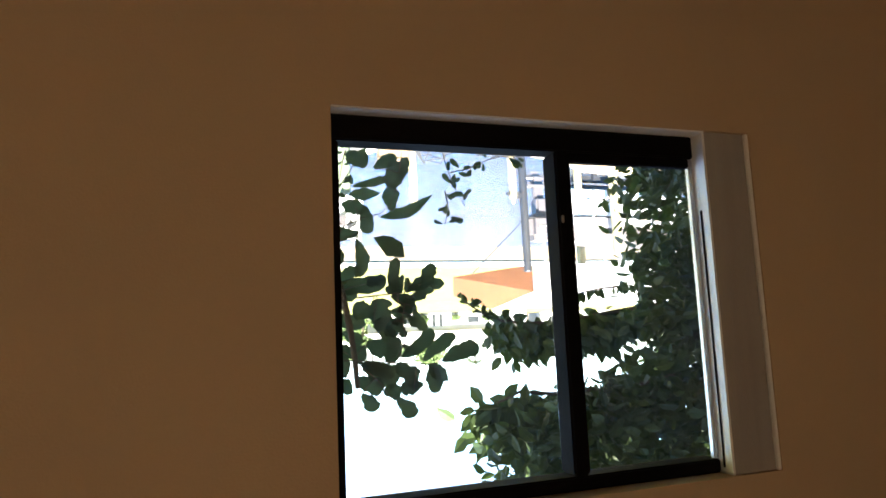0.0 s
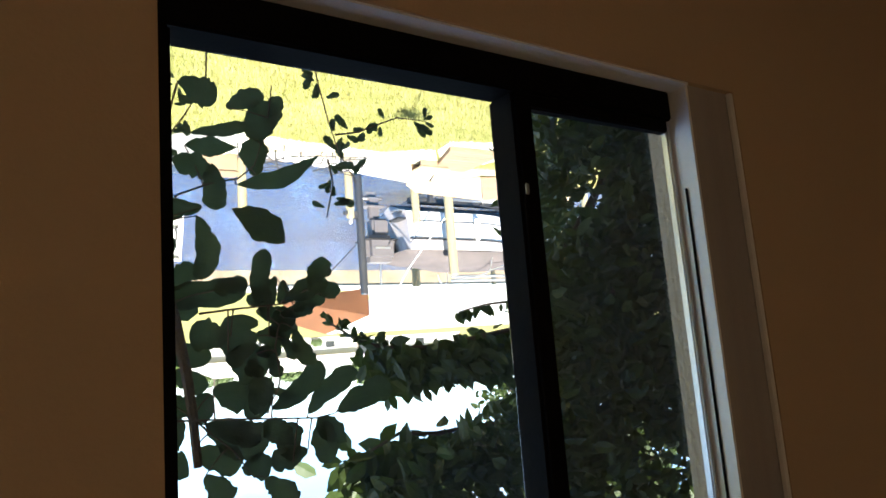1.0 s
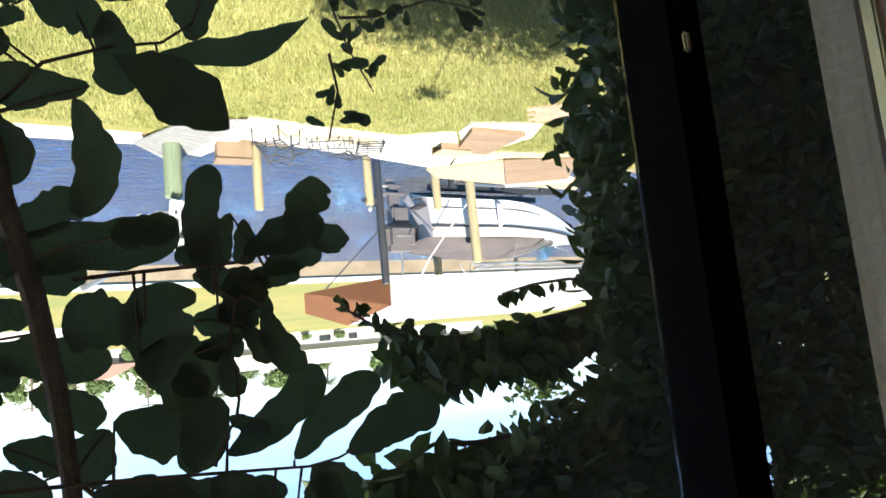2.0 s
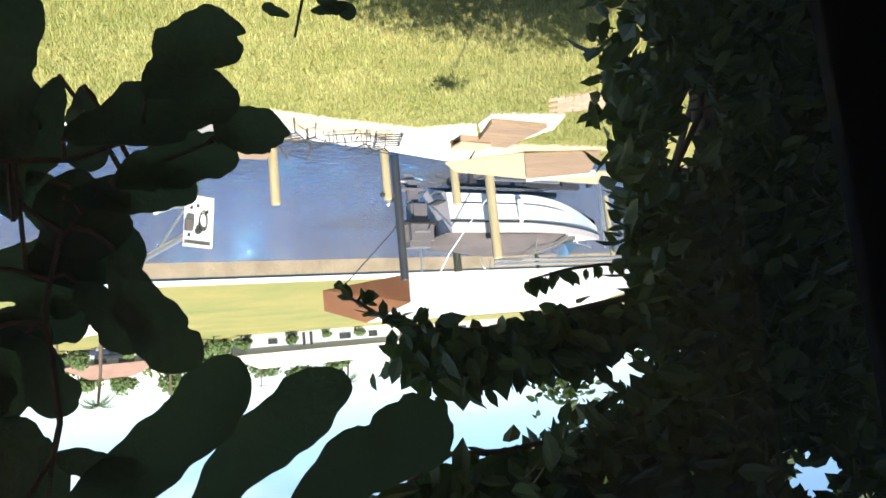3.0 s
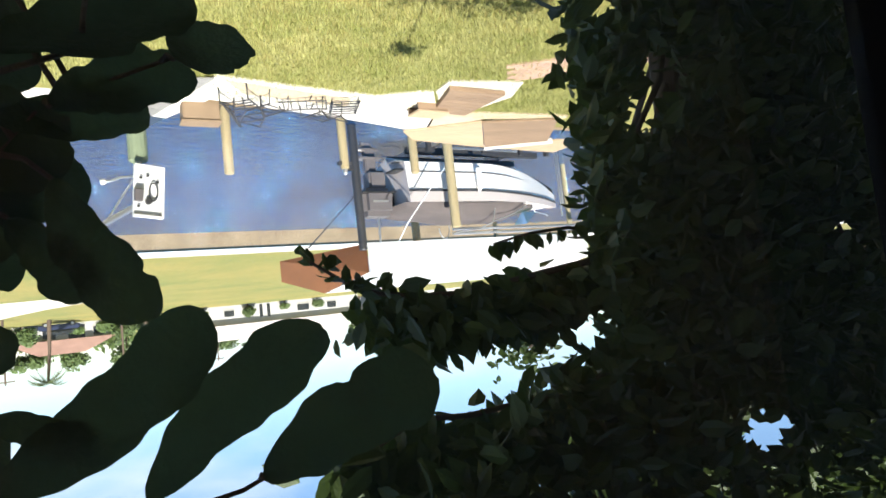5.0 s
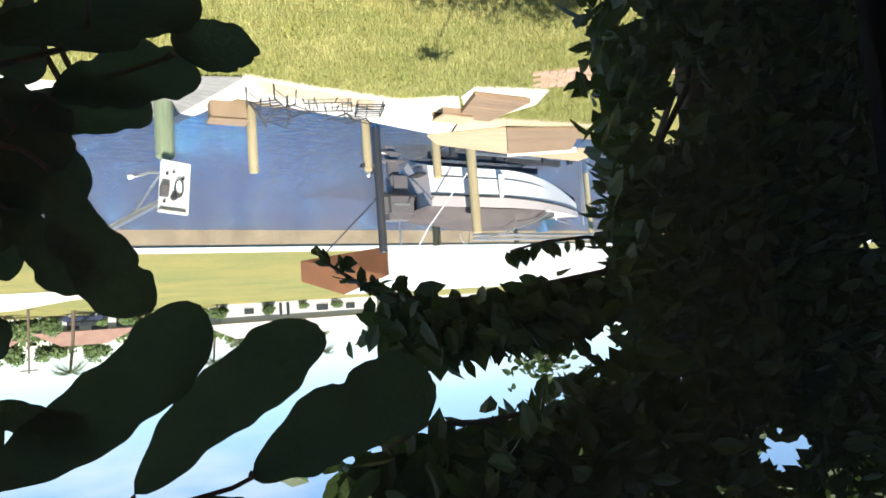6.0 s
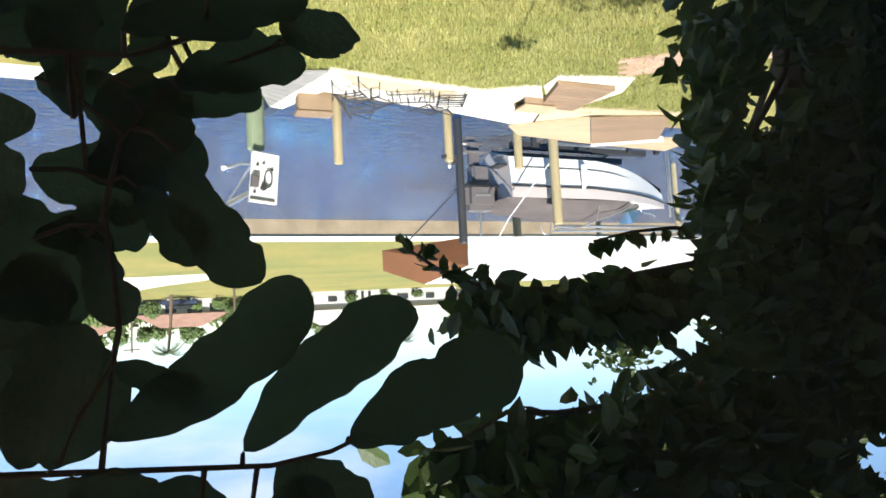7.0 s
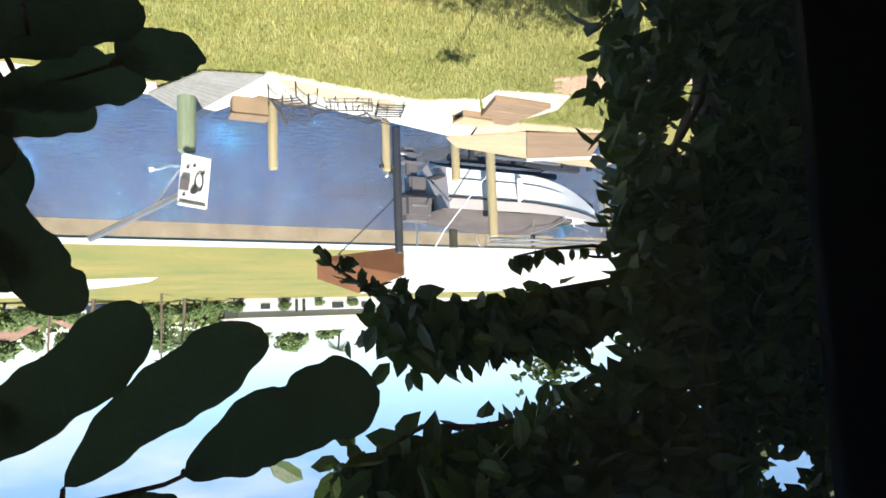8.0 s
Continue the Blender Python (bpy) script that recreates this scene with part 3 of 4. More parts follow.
for k in range(22):
    pts = []
    for u in (0.03 + k / 24, 0.03 + (k + 1) / 24):
        (b0, z0), (b1, z1) = hull_section(u)[1], hull_section(u)[2]
        f = 0.35
        bend = 0.0 if u < 0.55 else 0.25 * (z0 - KEEL) * ((u - 0.55) / 0.45)
        pts.append((STERN - LONG * u - bend, 17.2 - (b0 + (b1 - b0) * f) - 0.01, z0 + (z1 - z0) * f))
    tube(spray, pts, 0.016, 5)
part("spray_rail", spray, DARK, boat, "thin dark line along the hull")
part("cockpit_floor", boxed(-15.0, STERN - 0.02, 16.3, 18.1, 0.4, 0.44), HULL_GREY, boat)
part("foredeck", slab([(-15.2, 16.2), (-15.2, 18.2), (-16.2, 17.85), (-16.95, 17.4), (-16.95, 17.0), (-16.2, 16.55)], 1.1, 1.15), GELCOAT, boat)
part("engine_well", boxed(-11.2, -10.77, 16.25, 18.15, 0.7, 1.08, bevel=0.03), TOPSIDE, boat)
part("boarding_step", boxed(-10.76, -10.45, 16.25, 16.8, 0.1, 0.16, bevel=0.01), DARK, boat, "dark boarding step")
part("trim_tab", boxed(-10.78, -10.5, 16.3, 16.75, -0.16, -0.13), ALUMINIUM, boat)
cover = bmesh.new()
rows = []
for k in range(21):
    u = k / 20
    x = -10.6 - 5.3 * u
    top = 1.16 + 0.5 * math.sin(math.pi * min(1.0, u * 0.95)) ** 0.7 + 0.03 * math.sin(19 * u)
    half = 1.08 if u < 0.6 else 1.08 * (1 - ((u - 0.6) / 0.4) ** 2 * 0.45)
    rows.append([cover.verts.new((x, 17.2 + half * c, 1.12 + (top - 1.12) * h + (0.02 * math.sin(9 * u + 3 * c)))) for c, h in ((-1, 0), (-0.92, 0.55), (-0.6, 0.85), (0, 1), (0.6, 0.85), (0.92, 0.55), (1, 0))])
for a, b in zip(rows, rows[1:]):
    for k in range(6):
        cover.faces.new((a[k], a[k + 1], b[k + 1], b[k]))
cover.faces.new(rows[0])
cover.faces.new(rows[-1][::-1])
bmesh.ops.recalc_face_normals(cover, faces=cover.faces)
part("cover", cover, COVER, boat, "brown sagging boat cover", True)
screen = bmesh.new()
screen.faces.new([screen.verts.new(v) for v in ((-15.25, 16.5, 1.38), (-15.85, 16.5, 1.4), (-15.49, 16.6, 1.78), (-14.92, 16.6, 1.82))])
part("windscreen", screen, GREEN_GLASS, boat, "green tinted windscreen")
part("frame_tube", rod([(-13.95, 16.2, 1.12), (-13.86, 16.2, 1.4), (-13.75, 16.2, 1.76), (-13.9, 17.2, 1.82), (-13.75, 18.2, 1.76)], 0.024, 8), ALUMINIUM, boat, "bent tubular frame")
part("frame_tube", rod([(-13.8, 16.2, 1.72), (-14.6, 16.2, 1.5), (-15.3, 16.25, 1.2)], 0.02, 8), ALUMINIUM, boat)
part("bow_rail", rod([(-15.6, 16.35, 1.15), (-15.7, 16.4, 1.42), (-16.5, 16.75, 1.46), (-17.0, 17.2, 1.44)], 0.02, 8), ALUMINIUM, boat, "bent tubular rail")
part("fender", rod([(-13.2, 16.0, 0.82), (-13.2, 15.93, 0.7), (-13.2, 15.93, 0.12), (-13.2, 15.98, 0.02)], [0.04, 0.09, 0.09, 0.04], 12), GELCOAT, boat, "white hanging fender")
motor = part("outboard", boxed(-10.55, -10.0, 16.98, 17.42, 0.0, 0.56, bevel=0.06), COWL, boat, "grey outboard engine")
part("cowl", boxed(-10.74, -9.66, 16.8, 17.6, 0.54, 1.37, bevel=0.17), COWL, motor)
part("cowl_seam", boxed(-10.75, -9.65, 16.79, 17.61, 0.66, 0.69, bevel=0.01), DARK, motor, "dark seam round the cowl")
part("lower_leg", boxed(-10.32, -9.98, 17.1, 17.3, -0.72, 0.0, bevel=0.03), COWL, motor)
part("cavitation_plate", boxed(-10.5, -9.75, 17.0, 17.4, -0.42, -0.37, bevel=0.01), COWL, motor)
part("skeg", slab([(-10.25, 17.19), (-9.95, 17.19), (-9.95, 17.21), (-10.25, 17.21)], -0.88, -0.7), COWL, motor)
part("gear_case", rod([(-10.5, 17.2, -0.68), (-10.25, 17.2, -0.66), (-9.9, 17.2, -0.66), (-9.72, 17.2, -0.68)], [0.02, 0.09, 0.08, 0.04], 10), COWL, motor)
part("stripe", boxed(-10.45, -9.95, 16.785, 16.799, 0.92, 0.98), ALUMINIUM, motor, "pale stripe")
for k in range(3):
    a = 2.1 * k
    blade = boxed(-9.72, -9.7, 17.16, 17.24, -0.68, -0.5, m=Matrix.Translation((0, 17.2, -0.67)) @ pose(0, 0, 0, 120 * k, 0, 0) @ Matrix.Translation((0, -17.2, 0.67)))
    part("propeller_blade", blade, DARK, motor)

lift = thing("boat_lift", (-13.5, 17.2, -1.0), "timber and steel boat lift cradle with ropes", "boat lift")
for y in (16.6, 17.8):
    part("bunk", boxed(-16.2, -11.1, y - 0.09, y + 0.09, -0.62, -0.44), DARK, lift, "dark carpeted bunk")
for x in (-11.85, -15.4):
    part("cradle_beam", boxed(x - 0.09, x + 0.09, 15.6, 19.2, -0.82, -0.63), ALUMINIUM, lift, "metal cross beam")
part("side_rail", boxed(-14.8, -12.1, 15.85, 15.95, -0.5, -0.43, bevel=0.01), ALUMINIUM, lift, "bare aluminium side rail")
for x in (-11.5, -13.5, -15.0, -16.1):
    part("bracket", boxed(x - 0.07, x + 0.07, 15.9, 16.02, -0.85, -0.36), DARK, lift)
for z in (1.62, 1.77):
    part("top_beam", rod([(-13.8, 18.5, z), (-20.5, 18.5, z)], 0.05, 8), ALUMINIUM, lift, "long pale pipe")
part("rope", rod([(-9.95, 15.6, 2.32), (-10.3, 15.6, 1.8), (-11.1, 15.6, 0.9), (-11.82, 15.6, 0.12)], 0.02, 6), CANVAS, lift, "slack white rope")
part("cable_loop", rod([(-13.05 + 0.2 * math.cos(a), 17.9, 1.65 + 0.34 * math.sin(a)) for a in [0.42 * k for k in range(15)]], 0.018, 6), ALUMINIUM, lift)
part("cross_arm", boxed(-9.0, -8.6, 15.62, 15.78, 0.2, 0.34), PILE_BLACK, lift)
part("stay", rod([(-8.9, 15.7, 0.95), (-7.55, 16.6, 2.45)], 0.02, 6), DARK, lift, "dark stay rope")
part("thin_post", rod([(-10.95, 18.4, 1.15), (-10.92, 18.4, 1.98)], 0.035, 6), ALUMINIUM, lift)
part("guide_post", rod([(-16.38, 15.75, -1.6), (-16.38, 15.75, 1.36)], 0.035, 8), ALUMINIUM, lift, "thin pale guide post")
part("guide_post", rod([(-17.4, 16.9, -1.6), (-17.4, 16.9, 1.5)], 0.03, 8), ALUMINIUM, lift)

# the canopy over the next berth
canopy = thing("boat_canopy", (-15, 21, -0.9), "white canvas boat canopy with a brown boarded gable end", "canopy")
E1, E2, AX = (-10.76, 19.0), (-9.3, 23.0), (-10.05, 21.0)
far = Vector((-9.6, -0.3))
bm = bmesh.new()
front = [(E1[0], E1[1], 1.92), (E1[0], E1[1], 2.84), (AX[0], AX[1], 3.32), (E2[0], E2[1], 2.7), (E2[0], E2[1], 1.95)]
near = [bm.verts.new(p) for p in front]
back = [bm.verts.new((x + far.x, y + far.y, z)) for x, y, z in front]
for i in range(4):
    bm.faces.new((near[i], near[i + 1], back[i + 1], back[i]))
bm.faces.new(back)
bmesh.ops.solidify(bm, geom=bm.faces[:], thickness=0.03)
part("cover", bm, CANVAS, canopy)
bm = bmesh.new()
face = [bm.verts.new((x + 0.03, y, z)) for x, y, z in front]
bm.faces.new(face)
bmesh.ops.solidify(bm, geom=bm.faces[:], thickness=0.04)
part("gable_end", bm, RUST, canopy, "brown boarded gable end")
for x, y in ((-19.8, 19.0), (-18.9, 22.6), (-15.0, 22.7)):
    part("post", rod([(x, y, -2.6), (x, y, 2.0)], 0.1, 10), PILE, canopy)

# ---- far bank ----
def far_house(name, x0, x1, y, z0, wall_h, roof_h, roof_mat, wall_mat, label, windows):
    ob = thing(name, ((x0 + x1) / 2, y, z0), label, "house")
    part("wall", boxed(x0, x1, y, y + 9, z0 - 0.3, z0 + wall_h), wall_mat, ob)
    bm = bmesh.new()
    a, b, c, d = [bm.verts.new(v) for v in ((x0 - 0.7, y - 0.8, z0 + wall_h), (x1 + 0.7, y - 0.8, z0 + wall_h), (x1 + 0.7, y + 9.8, z0 + wall_h), (x0 - 0.7, y + 9.8, z0 + wall_h))]
    r0, r1 = bm.verts.new((x0 + 3.2, y + 4.5, z0 + wall_h + roof_h)), bm.verts.new((x1 - 3.2, y + 4.5, z0 + wall_h + roof_h))
    for f in ((a, b, r1, r0), (b, c, r1), (c, d, r0, r1), (d, a, r0), (a, d, c, b)):
        bm.faces.new(f)
    part("roof", bm, roof_mat, ob)
    for wx, ww, wz, wh in windows:
        w = part("window", boxed(wx - ww / 2 - 0.12, wx + ww / 2 + 0.12, y - 0.08, y - 0.002, z0 + wz - 0.12, z0 + wz + wh + 0.12), HOUSE_WHITE, ob, "white window frame")
        part("pane", boxed(wx - ww / 2, wx + ww / 2, y - 0.1, y - 0.081, z0 + wz, z0 + wz + wh), DARK_PANE, w, "dark glass")
    return ob


far_house("tiled_house", -14.6, -2.0, 112, 0.8, 2.3, 2.1, TERRACOTTA, HOUSE_WHITE, "low house with a terracotta hip roof across the canal", [(-13, 1.6, 0.8, 1.3), (-10, 2.2, 0.3, 2.0), (-6.5, 1.6, 0.8, 1.3)])
far_house("tiled_house", 0.2, 11, 116, 0.8, 2.8, 2.2, TERRACOTTA, HOUSE_WHITE, "low house with a faded tile roof across the canal", [(0, 1.6, 0.8, 1.3), (4, 2.2, 0.3, 2.0)])
far_house("white_house", -52, -25.8, 104, 0.65, 3.0, 2.4, ROOF_PALE, HOUSE_WHITE, "long white house with a pale roof across the canal", [(-30, 1.5, 0.8, 0.9), (-35, 0.5, 0.2, 2.0), (-36.2, 0.5, 0.2, 2.0), (-42, 2.0, 0.8, 1.0), (-47, 1.6, 0.8, 1.0)])
far_house("grey_house", 16, 34, 118, 0.85, 2.8, 2.4, ROOF_PALE, HOUSE_WHITE, "pale bungalow with a grey roof across the canal", [(20, 1.6, 0.8, 1.3), (26, 2.0, 0.8, 1.3)])
far_house("grey_house", -82, -60, 116, 0.85, 2.8, 2.2, ROOF_PALE, HOUSE_WHITE, "pale bungalow with a grey roof across the canal", [(-64, 1.6, 0.8, 1.3), (-72, 2.0, 0.8, 1.3)])

car = thing("parked_car", (-7.4, 106, 0.72), "dark blue estate car parked before the tiled house", "car")
part("body", boxed(-9.9, -4.9, 105.1, 106.9, 1.0, 1.75, bevel=0.15), CAR_BLUE, car)
part("cabin", boxed(-9.2, -5.9, 105.25, 106.75, 1.76, 2.4, bevel=0.2), DARK_PANE, car)
for x in (-9.0, -5.8):
    for y in (105.15, 106.65):
        wheel = part("wheel", rod([(x, y - 0.1, 1.02), (x, y + 0.2, 1.02)], 0.34, 14), DARK, car)
        part("rim", rod([(x, y - 0.12, 1.02), (x, y - 0.1, 1.02)], 0.2, 10), ALUMINIUM, wheel)


def palm_tree(x, y, z0, height, spread, label):
    ob = thing("palm_tree", (x, y, z0), label, "palm tree")
    top = Vector((x + 0.5, y, z0 + height))
    part("trunk", rod([(x, y, z0 - 0.2), (x + 0.15, y, z0 + height * 0.5), top], [0.26, 0.2, 0.16], 9), TWIG, ob)
    for k in range(24):
        a, rise = 2.4 * k, random.uniform(-0.5, 1.0)
        bm = bmesh.new()
        way = Vector((math.cos(a), math.sin(a), 0))
        side = Vector((-way.y, way.x, 0))
        spine = [top + way * spread * u + Vector((0, 0, spread * (rise * u - 0.9 * u * u))) for u in [j / 9 for j in range(10)]]
        tube(bm, spine, [0.05 - 0.004 * j for j in range(10)], 4)
        for j in range(1, 10):
            for s in (-1, 1):
                reach = 0.75 * math.sin(math.pi * min(1, j / 10 + 0.12)) * spread * 0.42
                tipv = spine[j] + side * s * reach + way * reach * 0.5 + Vector((0, 0, -reach * 0.45))
                bm.faces.new([bm.verts.new(v) for v in (spine[j] - way * 0.09, spine[j] + way * 0.09, tipv)])
        part("frond", bm, PALM, ob)


palm_tree(-5.9, 98, 0.55, 7.7, 2.3, "slim palm tree before the far houses")
palm_tree(-17.5, 100, 0.6, 6.4, 2.0, "slim palm tree before the far houses")
palm_tree(-48, 118, 0.85, 9.0, 2.4, "tall palm tree behind the white house")
palm_tree(-29, 122, 0.9, 9.0, 2.3, "tall palm tree behind the white house")


def leafy(bm, centre, radius, count, size, squash=0.8):
    """Scatters small leaves through a rough ball."""
    for _ in range(count):
        v = Vector((random.gauss(0, 1), random.gauss(0, 1), random.gauss(0, 1))).normalized() * radius * random.uniform(0.45, 1.08)
        v.z *= squash
        p = Vector(centre) + v
        a = Vector((random.gauss(0, 1), random.gauss(0, 1), random.gauss(0, 1))).normalized()
        b = a.orthogonal().normalized()
        s = size * random.uniform(0.6, 1.4)
        bm.faces.new([bm.verts.new(q) for q in (p - a * s, p - b * s * 0.5, p + a * s, p + b * s * 0.5)])


def shrub(x, y, z0, r, label="rounded green garden shrub on the far lawn", name="shrub"):
    ob = thing(name, (x, y, z0), label, "shrub" if name == "shrub" else "tree")
    tall = 0.2 if name == "shrub" else r * 1.3
    part("trunk", rod([(x, y, z0 - 0.1), (x + 0.1, y, z0 + tall + r * 0.6)], [0.09 * r + 0.04, 0.04], 7), TWIG, ob)
    bm = bmesh.new()
    for k in range(6):
        a = random.uniform(0, 6.3)
        leafy(bm, (x + math.cos(a) * r * 0.5, y + math.sin(a) * r * 0.5, z0 + tall + r * random.uniform(0.5, 1.1)), r * random.uniform(0.45, 0.7), 170, r * 0.13)
    part("crown", bm, SHRUB, ob)


for x, y, r in ((-13.8, 110, 1.4), (-16.5, 109, 2.0), (-3.2, 110, 1.8), (-7.8, 109.5, 1.0), (-20.5, 100, 1.0), (-24.8, 102, 1.4), (0.5, 107, 2.2), (-38.5, 102.8, 0.9), (-44, 102.6, 1.0), (-32.5, 102.5, 1.3), (-17.5, 104, 1.5), (-20, 107, 1.9), (-12.5, 104, 0.9), (-9.5, 108, 1.2), (1.5, 101, 1.6), (4, 103, 2.4), (7.5, 102, 2.4), (-23.5, 108, 1.6), (-1, 109, 1.3), (-26, 103, 0.9)):
    shrub(x, y, 0.6, r)
for x, y, r in ((-11, 124, 2.6), (-4, 126, 2.4), (1, 121, 2.4), (-25, 113, 2.2), (-33, 120, 2.4), (-46, 118, 2.6), (-21.5, 116, 2.6), (6, 122, 3.0), (-18, 122, 2.8), (12, 110, 2.4), (-56, 112, 3.0), (-40, 121, 3.2), (22, 126, 4.0), (-66, 126, 3.6)):
    shrub(x, y, 0.85, r, "broad green garden tree among the far houses", "garden_tree")
for x, y, h in ((-12.8, 88, 8.5), (-0.95, 90, 7.4), (-31, 116, 9)):
    pole = thing("utility_pole", (x, y, 0.35), "grey timber utility pole on the far lawn", "pole")
    part("shaft", rod([(x, y, 0.2), (x, y, 0.35 + h)], [0.15, 0.1], 8), TWIG, pole)
    part("cross_bar", boxed(x - 0.9, x + 0.9, y - 0.06, y + 0.06, h - 0.1, h + 0.05), TWIG, pole)
belt = bmesh.new()
for k in range(90):
    leafy(belt, (-220 + 5 * k + random.uniform(-2, 2), random.uniform(150, 190), 2.6 + random.uniform(-1, 1.5)), random.uniform(3, 4.5), 130, 0.9)
tagged(link("far_trees", belt, SHRUB), "distant green belt of trees behind the houses", "trees", kind="stuff")

# ---- the broad-leaved branches close outside the glass ----
ROUND, OVAL, POINTED = 0, 1, 2


def leaf_mesh(base, tip, width, seed, cup=0.2, facing=(-0.42, 0.9, 0.0), form=OVAL, bend=0.0):
    """One leaf blade from its stalk to its tip, with a ruffled, nibbled rim, folded along the midrib."""
    rnd = random.Random(seed)
    base, tip = Vector(base), Vector(tip)
    way = tip - base
    long = way.length
    way.normalize()
    face = (Vector(facing) + Vector((rnd.uniform(-0.1, 0.1), 0, rnd.uniform(-0.1, 0.1)))).normalized()
    side = way.cross(face).normalized()
    face = side.cross(way).normalized()
    bm = bmesh.new()
    rows = []
    steps = 34
    phase = [rnd.uniform(0, 6.3) for _ in range(6)]
    bites = [(rnd.uniform(0.25, 0.9), rnd.choice((0, 1)), rnd.uniform(0.12, 0.3)) for _ in range(rnd.choice((0, 1, 1, 2)))]
    for i in range(steps + 1):
        u = i / steps
        if form == ROUND:
            shape = math.sqrt(max(0.0, 1 - (2 * u - 1) ** 2)) ** 0.85
        elif form == OVAL:
            shape = (1.02 * u) ** 0.5 * math.sqrt(max(0.0, 1.01 - u ** 4)) * 1.14
        else:
            shape = math.sin(math.pi * min(1.0, u * 1.1)) ** 0.75 if u < 0.78 else 0.6 * ((1 - u) / 0.22) ** 1.1 + 0.025
        ripple = [0.085 * math.sin(11 * u + phase[k]) + 0.05 * math.sin(23 * u + phase[k + 2]) + 0.025 * math.sin(47 * u + phase[k + 4]) for k in (0, 1)]
        for at, k, deep in bites:
            ripple[k] -= deep * math.exp(-((u - at) / 0.035) ** 2)
        mid = base + way * long * u + side * bend * 4 * long * u * (1 - u) + face * (0.05 * long * math.sin(math.pi * u))
        row = []
        for f in (-1.0, -0.5, 0.0, 0.5, 1.0):
            half = width / 2 * shape * (1 + ripple[0 if f < 0 else 1])
            lift = 0.03 * width * math.sin(15 * u + phase[2 if f < 0 else 3]) * f * f
            row.append(bm.verts.new(mid + side * f * half + face * (lift - cup * abs(f) * half)))
        rows.append(row)
    for a, b in zip(rows, rows[1:]):
        for k in range(4):
            bm.faces.new((a[k], a[k + 1], b[k + 1], b[k]))
    bmesh.ops.remove_doubles(bm, verts=bm.verts, dist=0.0003)
    return bm


def leafy_branch(stem, radii, leaves, label, seed):
    """A twig with its leaves. leaves: base x, y, z, tip x, tip z, width, form, bend."""
    ob = thing("branch", stem[0], label, "branch")
    part("twig", rod(stem, radii, 7), TWIG, ob)
    for i, (x, y, z, tx, tz, w, form, bend) in enumerate(leaves):
        base, tip = Vector((x, y, z)), (tx, y + 0.012, tz)
        ob_leaf = part("leaf", leaf_mesh(base, tip, w, seed * 100 + i, form=form, bend=bend), LEAF, ob, "", True)
        feet = []
        for a, b in zip(stem, stem[1:]):
            a, b = Vector(a), Vector(b)
            u = (base - a).dot(b - a) / (b - a).length_squared
            feet.append(a.lerp(b, min(1.0, max(0.0, u))))
        foot = min(feet, key=lambda p: (p - base).length)
        if 0.003 < (foot - base).length < 0.09:
            part("stalk", rod([base, base.lerp(foot, 0.5) + Vector((0, 0, -0.003)), foot], [0.0012, 0.0012, 0.0016], 5), TWIG, ob_leaf)
    return ob


TWIG_TOP = [(-0.642, 0.325, 4.191), (-0.730, 0.325, 4.198), (-0.790, 0.325, 4.203), (-0.859, 0.325, 4.210), (-0.953, 0.325, 4.220), (-0.985, 0.325, 4.217), (-1.007, 0.325, 4.210)]
leafy_branch(TWIG_TOP, [0.0021, 0.0019, 0.0018, 0.0016, 0.0014, 0.0013, 0.0011], [
    (-0.875, 0.325, 4.197, -0.977, 4.125, 0.049, OVAL, -0.06),
    (-0.879, 0.33, 4.161, -0.922, 4.187, 0.025, OVAL, 0),
    (-0.939, 0.325, 4.211, -1.042, 4.140, 0.048, OVAL, 0.05),
    (-0.994, 0.32, 4.213, -1.112, 4.177, 0.060, OVAL, 0.04),
    (-0.763, 0.325, 4.208, -0.857, 4.245, 0.046, OVAL, 0),
    (-0.860, 0.325, 4.213, -0.916, 4.261, 0.045, POINTED, 0),
    (-0.955, 0.325, 4.221, -1.017, 4.272, 0.045, POINTED, 0),
    (-0.912, 0.335, 4.291, -0.912, 4.223, 0.057, OVAL, 0.05),
    (-0.940, 0.335, 4.273, -0.877, 4.291, 0.048, OVAL, 0),
    (-0.968, 0.33, 4.227, -0.979, 4.303, 0.046, ROUND, 0),
    (-0.783, 0.35, 4.154, -0.885, 4.189, 0.077, OVAL, 0),
], "leafy twig with broad dark green leaves outside the glass", 1)
TWIG_MID = [(-0.858, 0.3, 4.201), (-0.866, 0.3, 4.182), (-0.879, 0.3, 4.160), (-0.882, 0.3, 4.145), (-0.880, 0.3, 4.121), (-0.876, 0.3, 4.091), (-0.883, 0.3, 4.057), (-0.904, 0.3, 4.029), (-0.931, 0.3, 4.015), (-0.961, 0.3, 4.000)]
